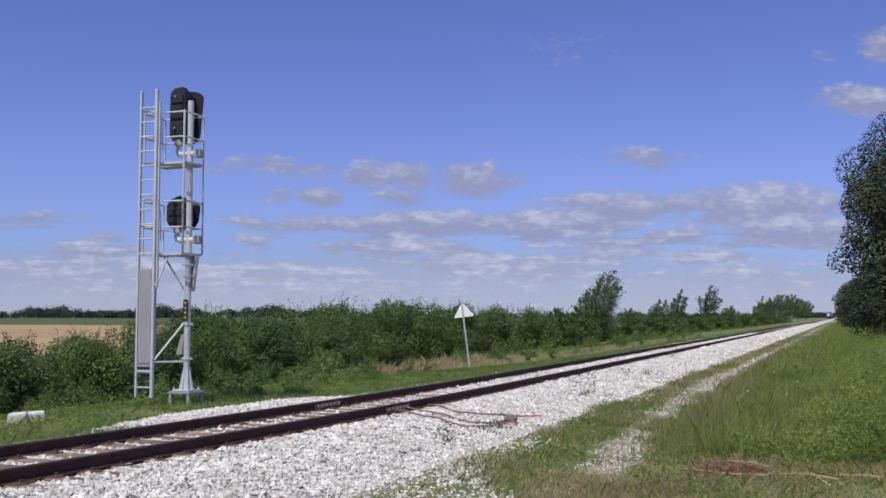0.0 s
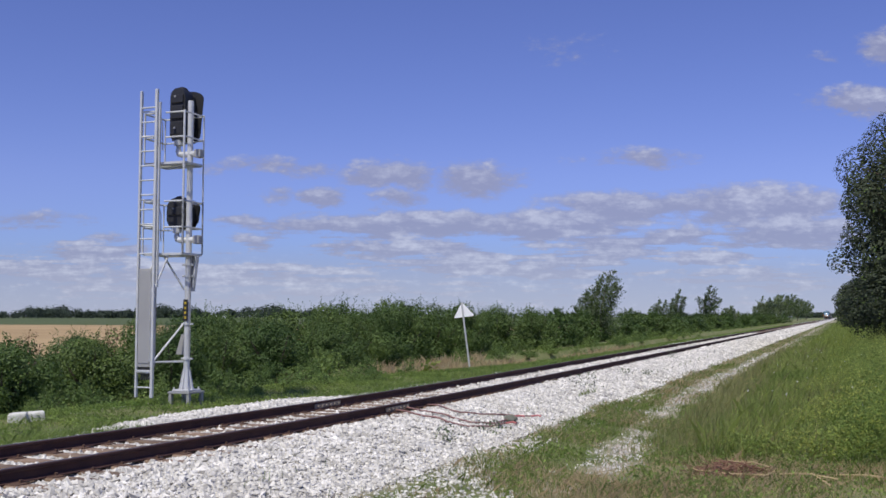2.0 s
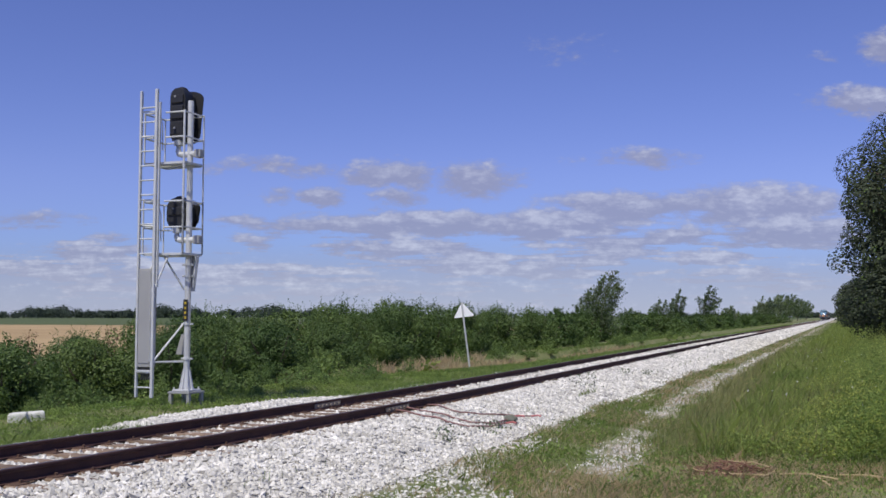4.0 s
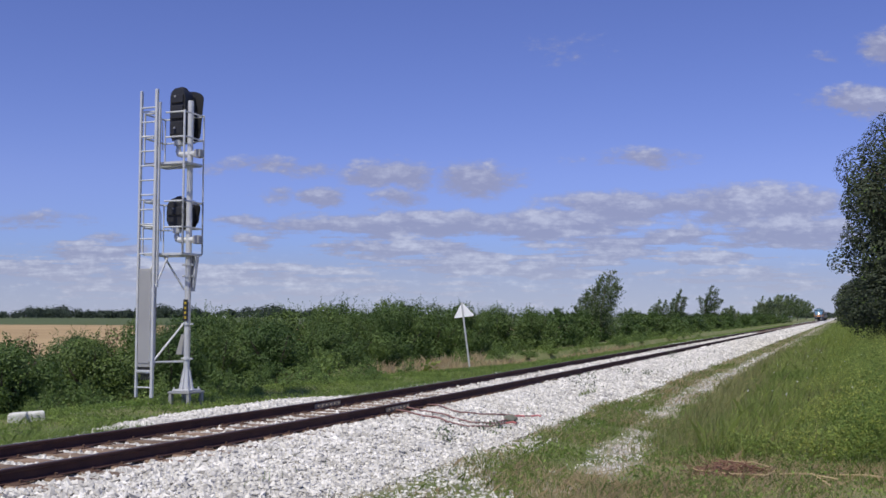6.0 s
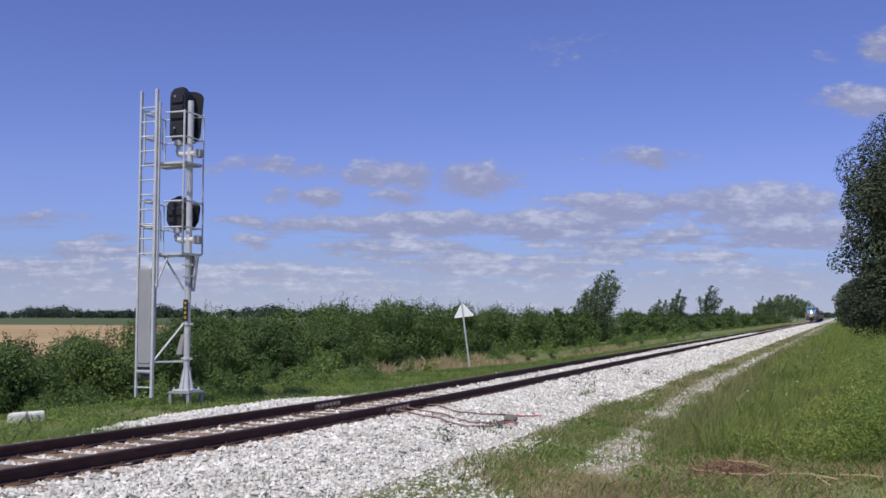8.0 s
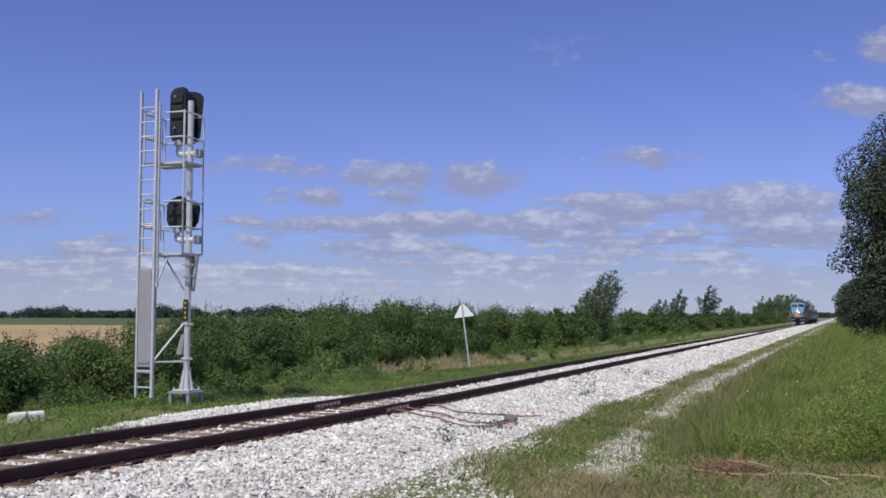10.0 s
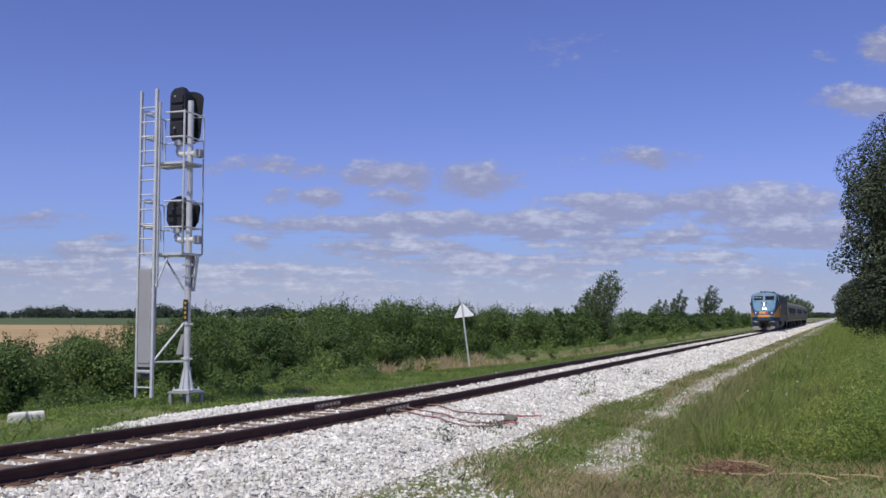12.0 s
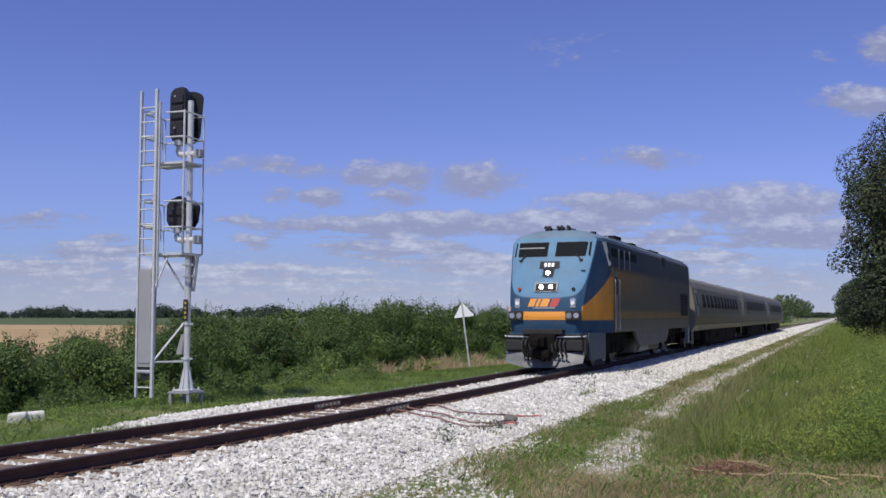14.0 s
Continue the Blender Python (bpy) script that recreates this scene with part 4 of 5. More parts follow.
        part("rear_step", box((s * 1.35, 19.3, .35), (s * 1.5, 19.75, 1.1), .02), GREYP, L)
    part("fuel_tank", box((-1.25, 7.4, .28), (1.25, 12.8, 1.1), .12), TANK, L, "grey underslung fuel tank")
    part("air_tank", tube((1.12, 8.1, .46), (1.12, 9.9, .46), .2, n=14), GREYP, L)
    part("buffer_beam", box((-1.18, .0, .92), (1.18, .35, 1.06), .03), RUBBER, L)
    part("anticlimber", box((-.62, -.22, 1.06), (.62, .12, 1.22), .03), RUBBER, L)
    cp = part("coupler", box((-.17, -.62, .70), (.17, .3, 1.0), .06), SHADE_GRIME, L, "rusty knuckle coupler with hoses")
    part("knuckle", box((-.24, -.80, .72), (.05, -.50, .98), .06), SHADE_GRIME, cp)
    part("draft_gear", box((-.42, -.30, .50), (.42, .2, 1.08), .08), SHADE_GRIME, cp)
    for x0, z0, x1, z1 in ((-.5, .45, -.2, .30), (.2, .30, .5, .45), (-.25, .38, .28, .34)):
        part("hanging_chain", pipe([(x0, -.34, z0 + .3), (x0 * .8 + x1 * .2, -.40, z0), (x0 * .3 + x1 * .7, -.42, z1 - .06), (x1, -.36, z1 + .25)], .035, 6), SHADE_GRIME, cp)
    part("uncoupling_block", box((-.34, -.52, .36), (.30, -.25, .62), .09), SHADE_GRIME, cp)
    for k, x in enumerate((-.62, -.50, -.38, .30, .42, .54, .66)):
        part("air_hose", pipe([(x, -.12, .92), (x, -.28, .78), (x + .05, -.33, .55), (x + .12, -.25, .42)], .03, 6), RUBBER, cp)
    for s in (1, -1):
        part("cut_lever", tube((s * .3, -.14, .98), (s * 1.12, -.05, 1.0), .02, n=6), GALV, L)
    bm = bmesh.new()
    prof = [(-.30, .08), (-.22, .26), (-.08, .54)]
    rows = [[bm.verts.new((x, y + .16 * (abs(x) / 1.3) ** 2 + .02, z + (.20 * max(0.0, abs(x) - .5) if z < .2 else 0))) for x in (-1.2, -.9, -.5, 0, .5, .9, 1.2)] for y, z in prof]
    fs = [bm.faces.new((a[i], a[i + 1], c[i + 1], c[i])) for a, c in zip(rows, rows[1:]) for i in range(6)]
    g = bmesh.ops.extrude_face_region(bm, geom=fs)
    for v in g["geom"]:
        if isinstance(v, bmesh.types.BMVert):
            v.co.y += .06
    part("pilot", bm, PILOT, L, "pale grey snowplough pilot")
    part("pilot_back", box((-1.25, .1, .45), (1.25, .3, .95), .03), RUBBER, L)
    for s in (1, -1):
        part("buffer_pocket", box((s * .80 - .38, -.08, .58), (s * .80 + .38, .25, .90), .04), RUBBER, L, "black box beside the coupler")
    part("underframe", box((-1.15, .3, .80), (1.15, REAR - .2, 1.10), .03), SHADE_GRIME, L)
    truck(L, 4.3, (-1.4, 1.4), 2.0)
    truck(L, 15.6, (-1.4, 1.4), 2.0)
    # roof
    for k, x in enumerate((-.42, -.30, -.02, .10, .30)):
        part("horn", tube((x, 2.05 + .05 * k, 4.38), (x + .02, 1.70, 4.41), .025, .06, n=10), RUBBER, L)
    part("horn_base", box((-.5, 1.95, 4.28), (.45, 2.25, 4.38), .02), RUBBER, L)
    part("antenna", box((.95, 1.95, 4.10), (1.12, 2.2, 4.27), .03), RUBBER, L)
    for y0, y1, h in ((6.6, 7.6, 4.50), (9.6, 10.4, 4.44), (13.6, 15.6, 4.42)):
        part("roof_hatch", box((-.8, y0, 4.25), (.8, y1, h), .05), SHADE_GRIME, L, "sooty roof hatch")
    part("roof_edge", box((1.22, 3.0, 4.10), (1.30, REAR - .3, 4.18), .02), GREYP, L)
    part("rear_bellows", box((-.5, REAR - .05, 1.1), (.5, REAR + 1.05, 3.2), .05), RUBBER, L)
    return L


def coach():
    C = thing("passenger_coach", "low stainless grey passenger coach with dark windows", "train coach", group="coaches of the train")
    length = 25.3
    side = [(1.34, .86), (1.56, 1.15), (1.58, 1.60), (1.53, 2.3), (1.40, 3.02), (1.26, 3.34), (.9, 3.56), (.40, 3.66)]
    outline = [(0, .80)] + side + [(-x, z) for x, z in side[::-1]]
    bm = extrude(outline, "y", .0, length)
    part("body", bm, STEEL, C, "stainless grey coach shell")

    def wall_x(z):
        return float(np.interp(z, [p[1] for p in side], [p[0] for p in side]))

    def strip(y0, y1, z0, z1, s, t, m, name, label="", parent=C):
        bm = bmesh.new()
        zs = [z0 + (z1 - z0) * k / 3 for k in range(4)]
        for a, c in zip(zs, zs[1:]):
            vs = [bm.verts.new((s * (wall_x(z) + d), y, z)) for d in (-.02, t) for y, z in ((y0, a), (y1, a), (y1, c), (y0, c))]
            for f in ((0, 1, 2, 3), (4, 5, 6, 7), (0, 1, 5, 4), (2, 3, 7, 6), (1, 2, 6, 5), (0, 3, 7, 4)):
                bm.faces.new([vs[i] for i in f])
        return part(name, bm, m, parent, label)
    for s in (1, -1):
        strip(.3, length - .3, 1.95, 2.85, s, .006, BAND, "window_band", "darker grey window band")
        strip(.1, length - .1, 1.10, 1.76, s, .008, OCHRE, "waist_panel", "dull olive-ochre lower side panel")
        strip(.1, length - .1, .88, .98, s, .02, STEEL, "sill_rail")
        for k in range(11):
            y = 3.3 + 1.72 * k
            w = strip(y, y + 1.12, 2.06, 2.74, s, .018, GLASS, "window", "dark tinted coach window")
        for y in (.7, length - 1.6):
            d = strip(y, y + .85, 1.0, 2.92, s, .014, GREYP, "door", "grey coach door")
            strip(y + .22, y + .62, 2.1, 2.75, s, .022, GLASS, "door_window", "", d)
        for z in (1.15, 1.27, 1.39, 1.51):
            strip(.1, length - .1, z, z + .03, s, .014, OCHRE, "flute")
    part("gangway", box((-.55, -.32, 1.0), (.55, .0, 3.1), .06), RUBBER, C)
    part("gangway", box((-.55, length, 1.0), (.55, length + .32, 3.1), .06), RUBBER, C)
    # casing widened and lowered so its black stands for the shade underneath
    part("underfloor_gear_and_shade", box((-1.42, 4.9, .14), (1.42, 20.4, .87), .08), SHADE_GRIME, C, "black underfloor casing enlarged to fill the shade below the coach")
    for y in (6.6, 10.2, 15.0):
        part("equipment_box", box((-1.47, y, .34), (1.47, y + 1.7, .86), .05), SHADE_GRIME, C)
    for y in (4.0, 12.3, 21.0):
        part("roof_vent", box((-.35, y, 3.62), (.35, y + .9, 3.75), .04), GREYP, C)
    truck(C, 2.9, (-1.2, 1.2), 1.7)
    truck(C, length - 2.9, (-1.2, 1.2), 1.7)
    return C


# ---- plants ----
def bush_mesh(seed, width, height, leaf, count, shoots, mats):
    rng = np.random.default_rng(seed)
    blobs = []
    for k in range(44):
        a, r = rng.uniform(0, 2 * math.pi), rng.uniform(0, .43) * width
        rad = rng.uniform(.07, .16) * width
        top = height * (1 - .55 * (2 * r / width) ** 2)
        z = rng.uniform(.06, .82) * top
        if shoots < 20 and k % 3 == 0:
            r, z = rng.uniform(.2, .46) * width, rad * .45
        blobs.append((r * math.cos(a), r * math.sin(a), max(rad * .4, min(z, top - rad * .8)), rad, .85))
    v, f = blob_leaves(rng, blobs, count, leaf, .12)
    idx = (rng.random(len(f)) < np.clip((v[f[:, 0], 2] / height - .55) * .3, .02, .15)).astype(int)
    # upright shoots over the outline
    pts, outs = [], []
    for k in range(shoots):
        a, r = rng.uniform(0, 2 * math.pi), rng.uniform(0, .42) * width
        base = np.array([r * math.cos(a), r * math.sin(a), height * (1 - .5 * (2 * r / width) ** 2) * .82])
        lean = np.array([rng.normal(.16, .14), rng.normal(.16, .14), 1.0])
        ln = rng.uniform(.08, .25) * height
        for t in np.linspace(0, 1, 22):
            pts.append(base + lean * ln * t + rng.normal(0, .016 + .03 * (1 - t), 3))
            outs.append([rng.normal(0, .5), rng.normal(0, .5), .9])
    v2, f2 = leaf_arrays(rng, np.array(pts), np.array(outs), leaf * .55, 0)
    return raw_mesh("crown", np.concatenate([v, v2]), np.concatenate([f, f2 + len(v)]), *mats, index=np.concatenate([idx, np.zeros(len(f2), int)]))


def stems(height, width, seed, n=5, r=.05):
    rng = random.Random(seed)
    bm = bmesh.new()
    for k in range(n):
        a = 2 * math.pi * k / n + rng.uniform(-.4, .4)
        q = Vector((math.cos(a) * width * .25, math.sin(a) * width * .25, height * rng.uniform(.5, .75)))
        m = q * .5 + Vector((rng.uniform(-.1, .1), rng.uniform(-.1, .1), .1)) * height * .3
        tube((0, 0, -.1), m, r, r * .7, 6, bm)
        tube(m, q, r * .7, r * .25, 6, bm)
    return mesh_of("stem", bm, BARK)


def bushes():
    """The overgrown shrub belt between the line and the fields."""
    kinds = []
    for k, (w, h, leaf, count, mats) in enumerate(((4.0, 2.9, .098, 11500, (BUSHLEAF, PALELEAF)), (4.6, 3.2, .104, 12500, (BUSHLEAF, PALELEAF)), (3.4, 2.2, .085, 11000, (BUSHLEAF, PALELEAF)),
                                                   (2.0, 1.2, .102, 2000, (PALELEAF, BUSHLEAF)), (4.3, 3.0, .22, 2000, (BUSHLEAF, PALELEAF)))):
        b = thing("bush", "dense dark green wild shrub with upright shoots" if k != 3 else "low bright green sapling shrub", "bush", group="shrub belt")
        for nm, me in (("crown", bush_mesh(20 + k, w, h, leaf, count, 34 if k != 3 else 14, mats)), ("stem", stems(h, w, k, r=.05 if k != 3 else .014))):
            o = new(nm, me)
            o.parent = b
        kinds.append((b, w, h))
    used = set()
    rng = random.Random(12)

    def put(k, x, y, sc, sz=None):
        z = float(ground_z(x, y)) - (.05 if k != 3 else .26 * (sz or sc))
        m = Matrix.LocRotScale((x, y, z), Euler((0, 0, rng.uniform(0, 6.28))), (sc, sc, sz or sc))
        if k not in used:
            used.add(k)
            kinds[k][0].matrix_basis = m
        else:
            b = kinds[k][0]
            made = copy_thing(b, Matrix())
            made.matrix_basis = m
    # belt: distance along the line, offset from it, height of the growth
    belt = [(12.5, -10.2, 1.58), (14.5, -12.6, 1.62), (16, -10.4, 1.62), (17.5, -13.4, 1.64), (17.8, -9.6, 1.8), (19, -10.6, 1.98), (20.5, -13, 1.95), (21.5, -10.2, 1.95), (23, -12.2, 2.1), (24, -9.6, 2.15), (25.5, -12.0, 2.45),
            (26.5, -9.8, 2.2), (26, -14.6, 2.15), (28, -11.8, 2.7), (31, -12.8, 2.75), (33, -14.6, 3.0), (29.5, -9.6, 2.3), (30, -13.8, 2.6), (32, -11.6, 2.55), (33.5, -9.9, 2.2), (34.5, -13.6, 2.8), (36, -11.2, 2.5), (38, -14, 3.1), (40, -12, 2.8),
            (42, -14.4, 3.3), (44.5, -12.6, 3.1), (46, -15.6, 3.6), (48.5, -13.4, 3.5), (51, -15.4, 3.7), (53.5, -13.6, 3.4), (56, -15.6, 3.7), (58.5, -13.6, 3.5), (61.5, -15.2, 3.5),
            (64.5, -13.4, 3.4), (68, -14.8, 3.4), (71.5, -13.2, 3.3), (75, -14.4, 3.3), (79, -13.2, 3.1), (83, -14.2, 3.1), (87, -13.2, 3.0), (92, -14.4, 3.0), (97, -13.6, 2.8),
            (103, -14.6, 2.8), (110, -13.8, 3.0), (117, -14.8, 3.4), (124, -13.6, 3.0), (132, -14.6, 3.0), (141, -13.8, 2.8), (150, -14.8, 3.0), (160, -13.6, 2.7), (171, -14.6, 3.0),
            (183, -13.6, 2.9), (196, -14.4, 3.2), (210, -13.6, 3.0), (226, -14.2, 3.2), (244, -13.4, 3.2), (264, -13.8, 3.4), (288, -13.2, 3.4), (316, -13.4, 3.4), (350, -13.0, 3.4), (390, -12.8, 3.6)]
    for y, x, h in belt:
        k = 4 if y > 78 else 2 if h < 2 else rng.choice((0, 1))
        sc = h / kinds[k][2]
        put(k, x, y, max(sc * 1.05, .72) if y < 120 else sc * 1.5, sc)
    # low growth along the foot of the belt
    for y, x, h in ((12.6, -7.4, .75), (14.6, -7.6, .8), (16.6, -7.2, .7), (18.4, -7.8, .85), (20.6, -7.4, .8), (22.8, -6.9, .75), (24.8, -7.0, .95), (26.6, -6.6, .8), (28.4, -7.0, 1.35), (30.5, -8.0, 1.3), (31, -6.8, 1.05), (29.5, -6.0, .85), (26, -6.1, .9), (32.5, -5.9, .7), (30.2, -9.2, 1.6),
                    (27.5, -5.6, .6), (20, -5.3, .85), (20.9, -5.0, .6), (22.5, -5.0, .6), (24, -4.7, .5), (25.3, -4.4, .45), (26.6, -4.5, .5), (12.2, -6.0, .45), (13.7, -6.3, .5), (15.3, -6.4, .5), (17.2, -6.4, .55), (19.3, -6.2, .5), (21.4, -5.9, .5), (12.9, -5.3, .22), (24.2, -5.6, .45), (44, -10.8, .7), (52, -11.6, .8), (60, -11.6, .9), (70, -11.2, .9), (80, -11.0, .9), (95, -11.4, 1.0), (88, -10.2, .8),
                    (104, -11.6, 1.1), (114, -11.4, 1.0), (126, -11.8, 1.1), (138, -11.4, 1.0), (152, -12.0, 1.2), (170, -11.6, 1.2), (190, -11.8, 1.3), (214, -11.4, 1.3)):
        put(3, x, y, h / 1.2 * (1 if y < 60 else 1.5), h / 1.2)
    for k in range(17):
        y = 47 + 5.2 * k
        h = rng.uniform(.55, .95)
        put(3, rng.uniform(-10.4, -8.6), y, h, h / 1.2)


def tree(name, label, seed, at, height, width, base, leaf, count, mats, blob=(.13, .22), n=26, group=""):
    """Tapered trunk, limbs and a ragged crown."""
    rng = np.random.default_rng(seed)
    t = thing(name, label, "tree", at, group)
    bm = bmesh.new()
    r0 = .022 * height
    top = np.array([0, 0, 1.0]) * height
    knots = [np.array([0, 0, -.3])] + [top * u + np.append(rng.normal(0, .012 * height, 2), 0) for u in (.2, .4, .6, .8, .95)]
    for i, (p, q) in enumerate(zip(knots, knots[1:])):
        tube(p, q, r0 * (1 - i / 6), r0 * (1 - (i + 1) / 6), 8, bm)
    blobs = []
    for k in range(n):
        u = base + (1 - base) * (k + .5) / n
        c = top * u
        env = (1.1 - .22 * u) * width * .5 * min(1.0, max(.8 if u < .5 else .0, math.sin(math.pi * min(.98, .12 + .88 * (u - base) / (1 - base))) ** .6 + .1))
        a = k * 2.4 + rng.uniform(-.5, .5)
        off = np.array([math.cos(a), math.sin(a), 0]) * env * rng.uniform(.45, .8)
        rad = rng.uniform(*blob) * width
        p = c + off + np.array([0, 0, rng.normal(0, .03 * height)])
        blobs.append((*p, rad, .9))
        tube(top * max(.15, u - .12), p, r0 * .3, r0 * .08, 5, bm)
    for k in range(n // 3):
        u = base + (1 - base) * k / (n // 3)
        blobs.append((*(top * u), width * .17, 1.2))
    part("trunk", bm, BARK, t)
    v, f = blob_leaves(rng, blobs, count, leaf, .12)
    idx = (rng.random(len(f)) < .07).astype(int)
    o = new("crown", raw_mesh("crown", v, f, *mats, index=idx))
    o.parent = t
    return t


def plume_tree(seed, at, height, left, right, tips, leaf, count):
    """A young tree of several whippy leaders, each feathered with leaves and bent over by the wind."""
    rng = np.random.default_rng(seed)
    t = thing("young_tree", "wind-blown young tree rising from the shrubs", "tree", at, "young trees")
    blow = np.array([.93, .37, 0])
    away = np.array([-.37, .93, 0])
    bm = bmesh.new()
    r0 = .012 * height
    tube((0, 0, -.3), (0, 0, height * .2), r0 * 1.5, r0, 8, bm)
    pts, outs = [], []
    for k in range(tips):
        f = (k + .5) / tips
        reach = (-left + (left + right) * f) * .80
        tall = height * (1 - .85 * abs(f - left / (left + right)) ** 1.1) * rng.uniform(.88, 1.0)
        depth = rng.uniform(-.5, .5) * (left + right) * .5
        line = []
        for u in np.linspace(0, 1, 9):
            line.append(np.array([0, 0, height * .12]) + blow * (reach * u ** .7 + .15 * tall * u ** 2.2) + away * depth * u + np.array([0, 0, (tall - height * .12) * u]))
        for a, c in zip(line, line[1:]):
            tube(a, c, r0 * .5, r0 * .3, 5, bm)
        twigs = 26
        for j in range(twigs):
            u = .10 + .90 * (j + rng.random()) / twigs
            p = np.array([np.interp(u, np.linspace(0, 1, 9), [q[i] for q in line]) for i in range(3)])
            ln = (left + right) * .36 * (1.12 - u) ** .9 * rng.uniform(.5, 1.2) + .03 * height
            d = rng.normal(0, .6, 3) + blow * .5 + np.array([0, 0, .75])
            d /= np.linalg.norm(d)
            m = max(6, count // (tips * twigs))
            w = rng.random(m)
            pts.append(p + d * ln * w[:, None] + rng.normal(0, .08 * ln + .008 * height, (m, 3)))
            outs.append(np.tile(d, (m, 1)))
    part("trunk", bm, BARK, t)
    v, f = leaf_arrays(rng, np.concatenate(pts), np.concatenate(outs), leaf, .0)
    o = new("crown", raw_mesh("crown", v, f, SILVER, BUSHLEAF, index=(rng.random(len(f)) < .38).astype(int)))
    o.parent = t
    return t


SWAYING = []


def trees():
    def g(x, y):
        return float(ground_z(x, y))
    # tall dark row on the camera's side of the line
    for k, (x, y, h, w) in enumerate(((12.6, 60, 12.9, 10.7), (13.8, 70, 12.6, 9.6), (14.4, 84, 11.0, 8.0), (14.2, 112, 8.5, 6.4), (13.8, 140, 8.0, 6.6), (11.2, 172, 7.2, 7.0), (10.6, 205, 7.4, 7.5), (11.2, 250, 8.5, 9.0))):
        tree("poplar_tree", "tall dark leafy poplar beside the track", 60 + k, pose(x, y, g(x, y), 0, 0, 50 * k + 140), h, w, .11, (.150, .22, .34, .45, .45, .45, .45, .5)[k], (126000, 46000, 12000, 8000, 8000, 7000, 7000, 7000)[k], (TREELEAF, BUSHLEAF), n=105 if k < 2 else 40, group="poplar row", blob=(.065, .14) if k < 2 else (.13, .22))
    # young trees over the shrub belt, blown to one side: place, height, reach against and with the wind, leaders, leaf, leaves
    for k, (x, y, h, a, c, tips, leaf, count) in enumerate(((-13.4, 95.3, 7.0, 3.9, 1.7, 11, .17, 9000), (-15.5, 155, 7.0, 1.9, 1.6, 6, .22, 3000), (-15.2, 190, 8.7, 2.5, 2.6, 8, .24, 3800), (-14.5, 133, 4.9, 2.4, 2.2, 7, .20, 3000),
                                                           (-14.5, 222, 5.0, 2.5, 2.5, 6, .3, 2200), (-14.5, 300, 8.2, 2.8, 2.8, 5, .4, 1600), (-14.5, 335, 9.0, 3, 3, 5, .45, 1600), (-14.5, 375, 10.4, 5, 5, 8, .5, 2400),
                                                           (-14.5, 425, 12.2, 6, 6, 8, .55, 2600), (-14.5, 485, 12.8, 6, 6, 8, .6, 2600), (-14.2, 560, 12.0, 7, 7, 8, .7, 2600), (-14, 690, 13.5, 5, 5, 5, .8, 1600))):
        made = plume_tree(80 + k, pose(x, y, g(x, y)), h, a, c, tips, leaf, count)
        if k < 3:
            SWAYING.append(made)
    # reddish sapling at the edge of the stubble
    for k, (x, y, h) in enumerate(((-10.9, 19.6, 2.05), (-11.6, 23.6, 2.1))):
        rng = np.random.default_rng(140 + k)
        t = thing("sapling", "thin sapling with sparse reddish-brown leaves", "sapling", pose(x, y, g(x, y)), "reddish saplings")
        bm = bmesh.new()
        pts = []
        for j in range(6):
            q = Vector((rng.normal(.1, .22), rng.normal(.1, .22), h * rng.uniform(.82, 1.0)))
            tube((0, 0, -.1), q * .6, .018, .010, 5, bm)
            tube(q * .6, q, .010, .004, 5, bm)
            pts.append(np.array(q)[None] * rng.uniform(.55, 1.0, (26, 1)) + rng.normal(0, .06, (26, 3)))
        part("stem", bm, DEADTWIG, t)
        v, f = leaf_arrays(rng, np.concatenate(pts), rng.normal(0, .6, (156, 3)) + [0, 0, .5], .075)
        o = new("leaves", raw_mesh("leaves", v, f, REDLEAF))
        o.parent = t
    # woods on the horizon
    rng = np.random.default_rng(9)
    V, F, count = [], [], 0
    for k in range(280):
        a = rng.uniform(-.47, -.12) if k < 180 else rng.uniform(-.12, .47) if k < 240 else rng.uniform(.355, .3915)
        d = rng.uniform(1250, 1650) if k < 180 else rng.uniform(1640, 1900)
        px, py = EYE[0] + d * (a * ch - sh), d * (a * sh + ch)
        if abs(px) < 25 and k < 240:
            continue
        h = rng.uniform(6, 12) + 7 * max(0, math.sin(a * 60)) + (5 if k % 4 == 0 else 0) if k < 180 else rng.uniform(7, 11)
        w = rng.uniform(9, 18) if k % 4 == 0 else rng.uniform(18, 34)
        blobs = [(px + rng.uniform(-w, w) * .5, py + rng.uniform(-8, 8), h * rng.uniform(.3, .68), h * rng.uniform(.24, .36)) for _ in range(7)]
        v, f = blob_leaves(rng, blobs, 260, 2.4)
        v[:, 2] -= 1.2
        V.append(v), F.append(f + count)
        count += len(v)
    tagged(new("far_woods", raw_mesh("far_woods", np.concatenate(V), np.concatenate(F), FARLEAF)), "dark line of woods across the flat horizon", "woods", kind="stuff")


def barns():
    for x, y, w, d, h, turn in ((-676, 1010, 13, 8, 1.9, 20), (-854, 834, 6, 6, 3.5, 0)):
        b = thing("barn", "long low white farm shed at a distant wood", "barn", pose(x, y, -1.2, 0, 0, turn))
        part("wall", box((-w / 2, -d / 2, 0), (w / 2, d / 2, h)), BARNWALL, b)
        part("roof", extrude([(-d / 2 - .4, h), (d / 2 + .4, h), (0, h + 1.5)], "x", -w / 2 - .4, w / 2 + .4), WHITE, b)
        part("door", box((-1.6, -d / 2 - .06, 0), (1.6, -d / 2 + .02, h * .8)), BARNROOF, b)


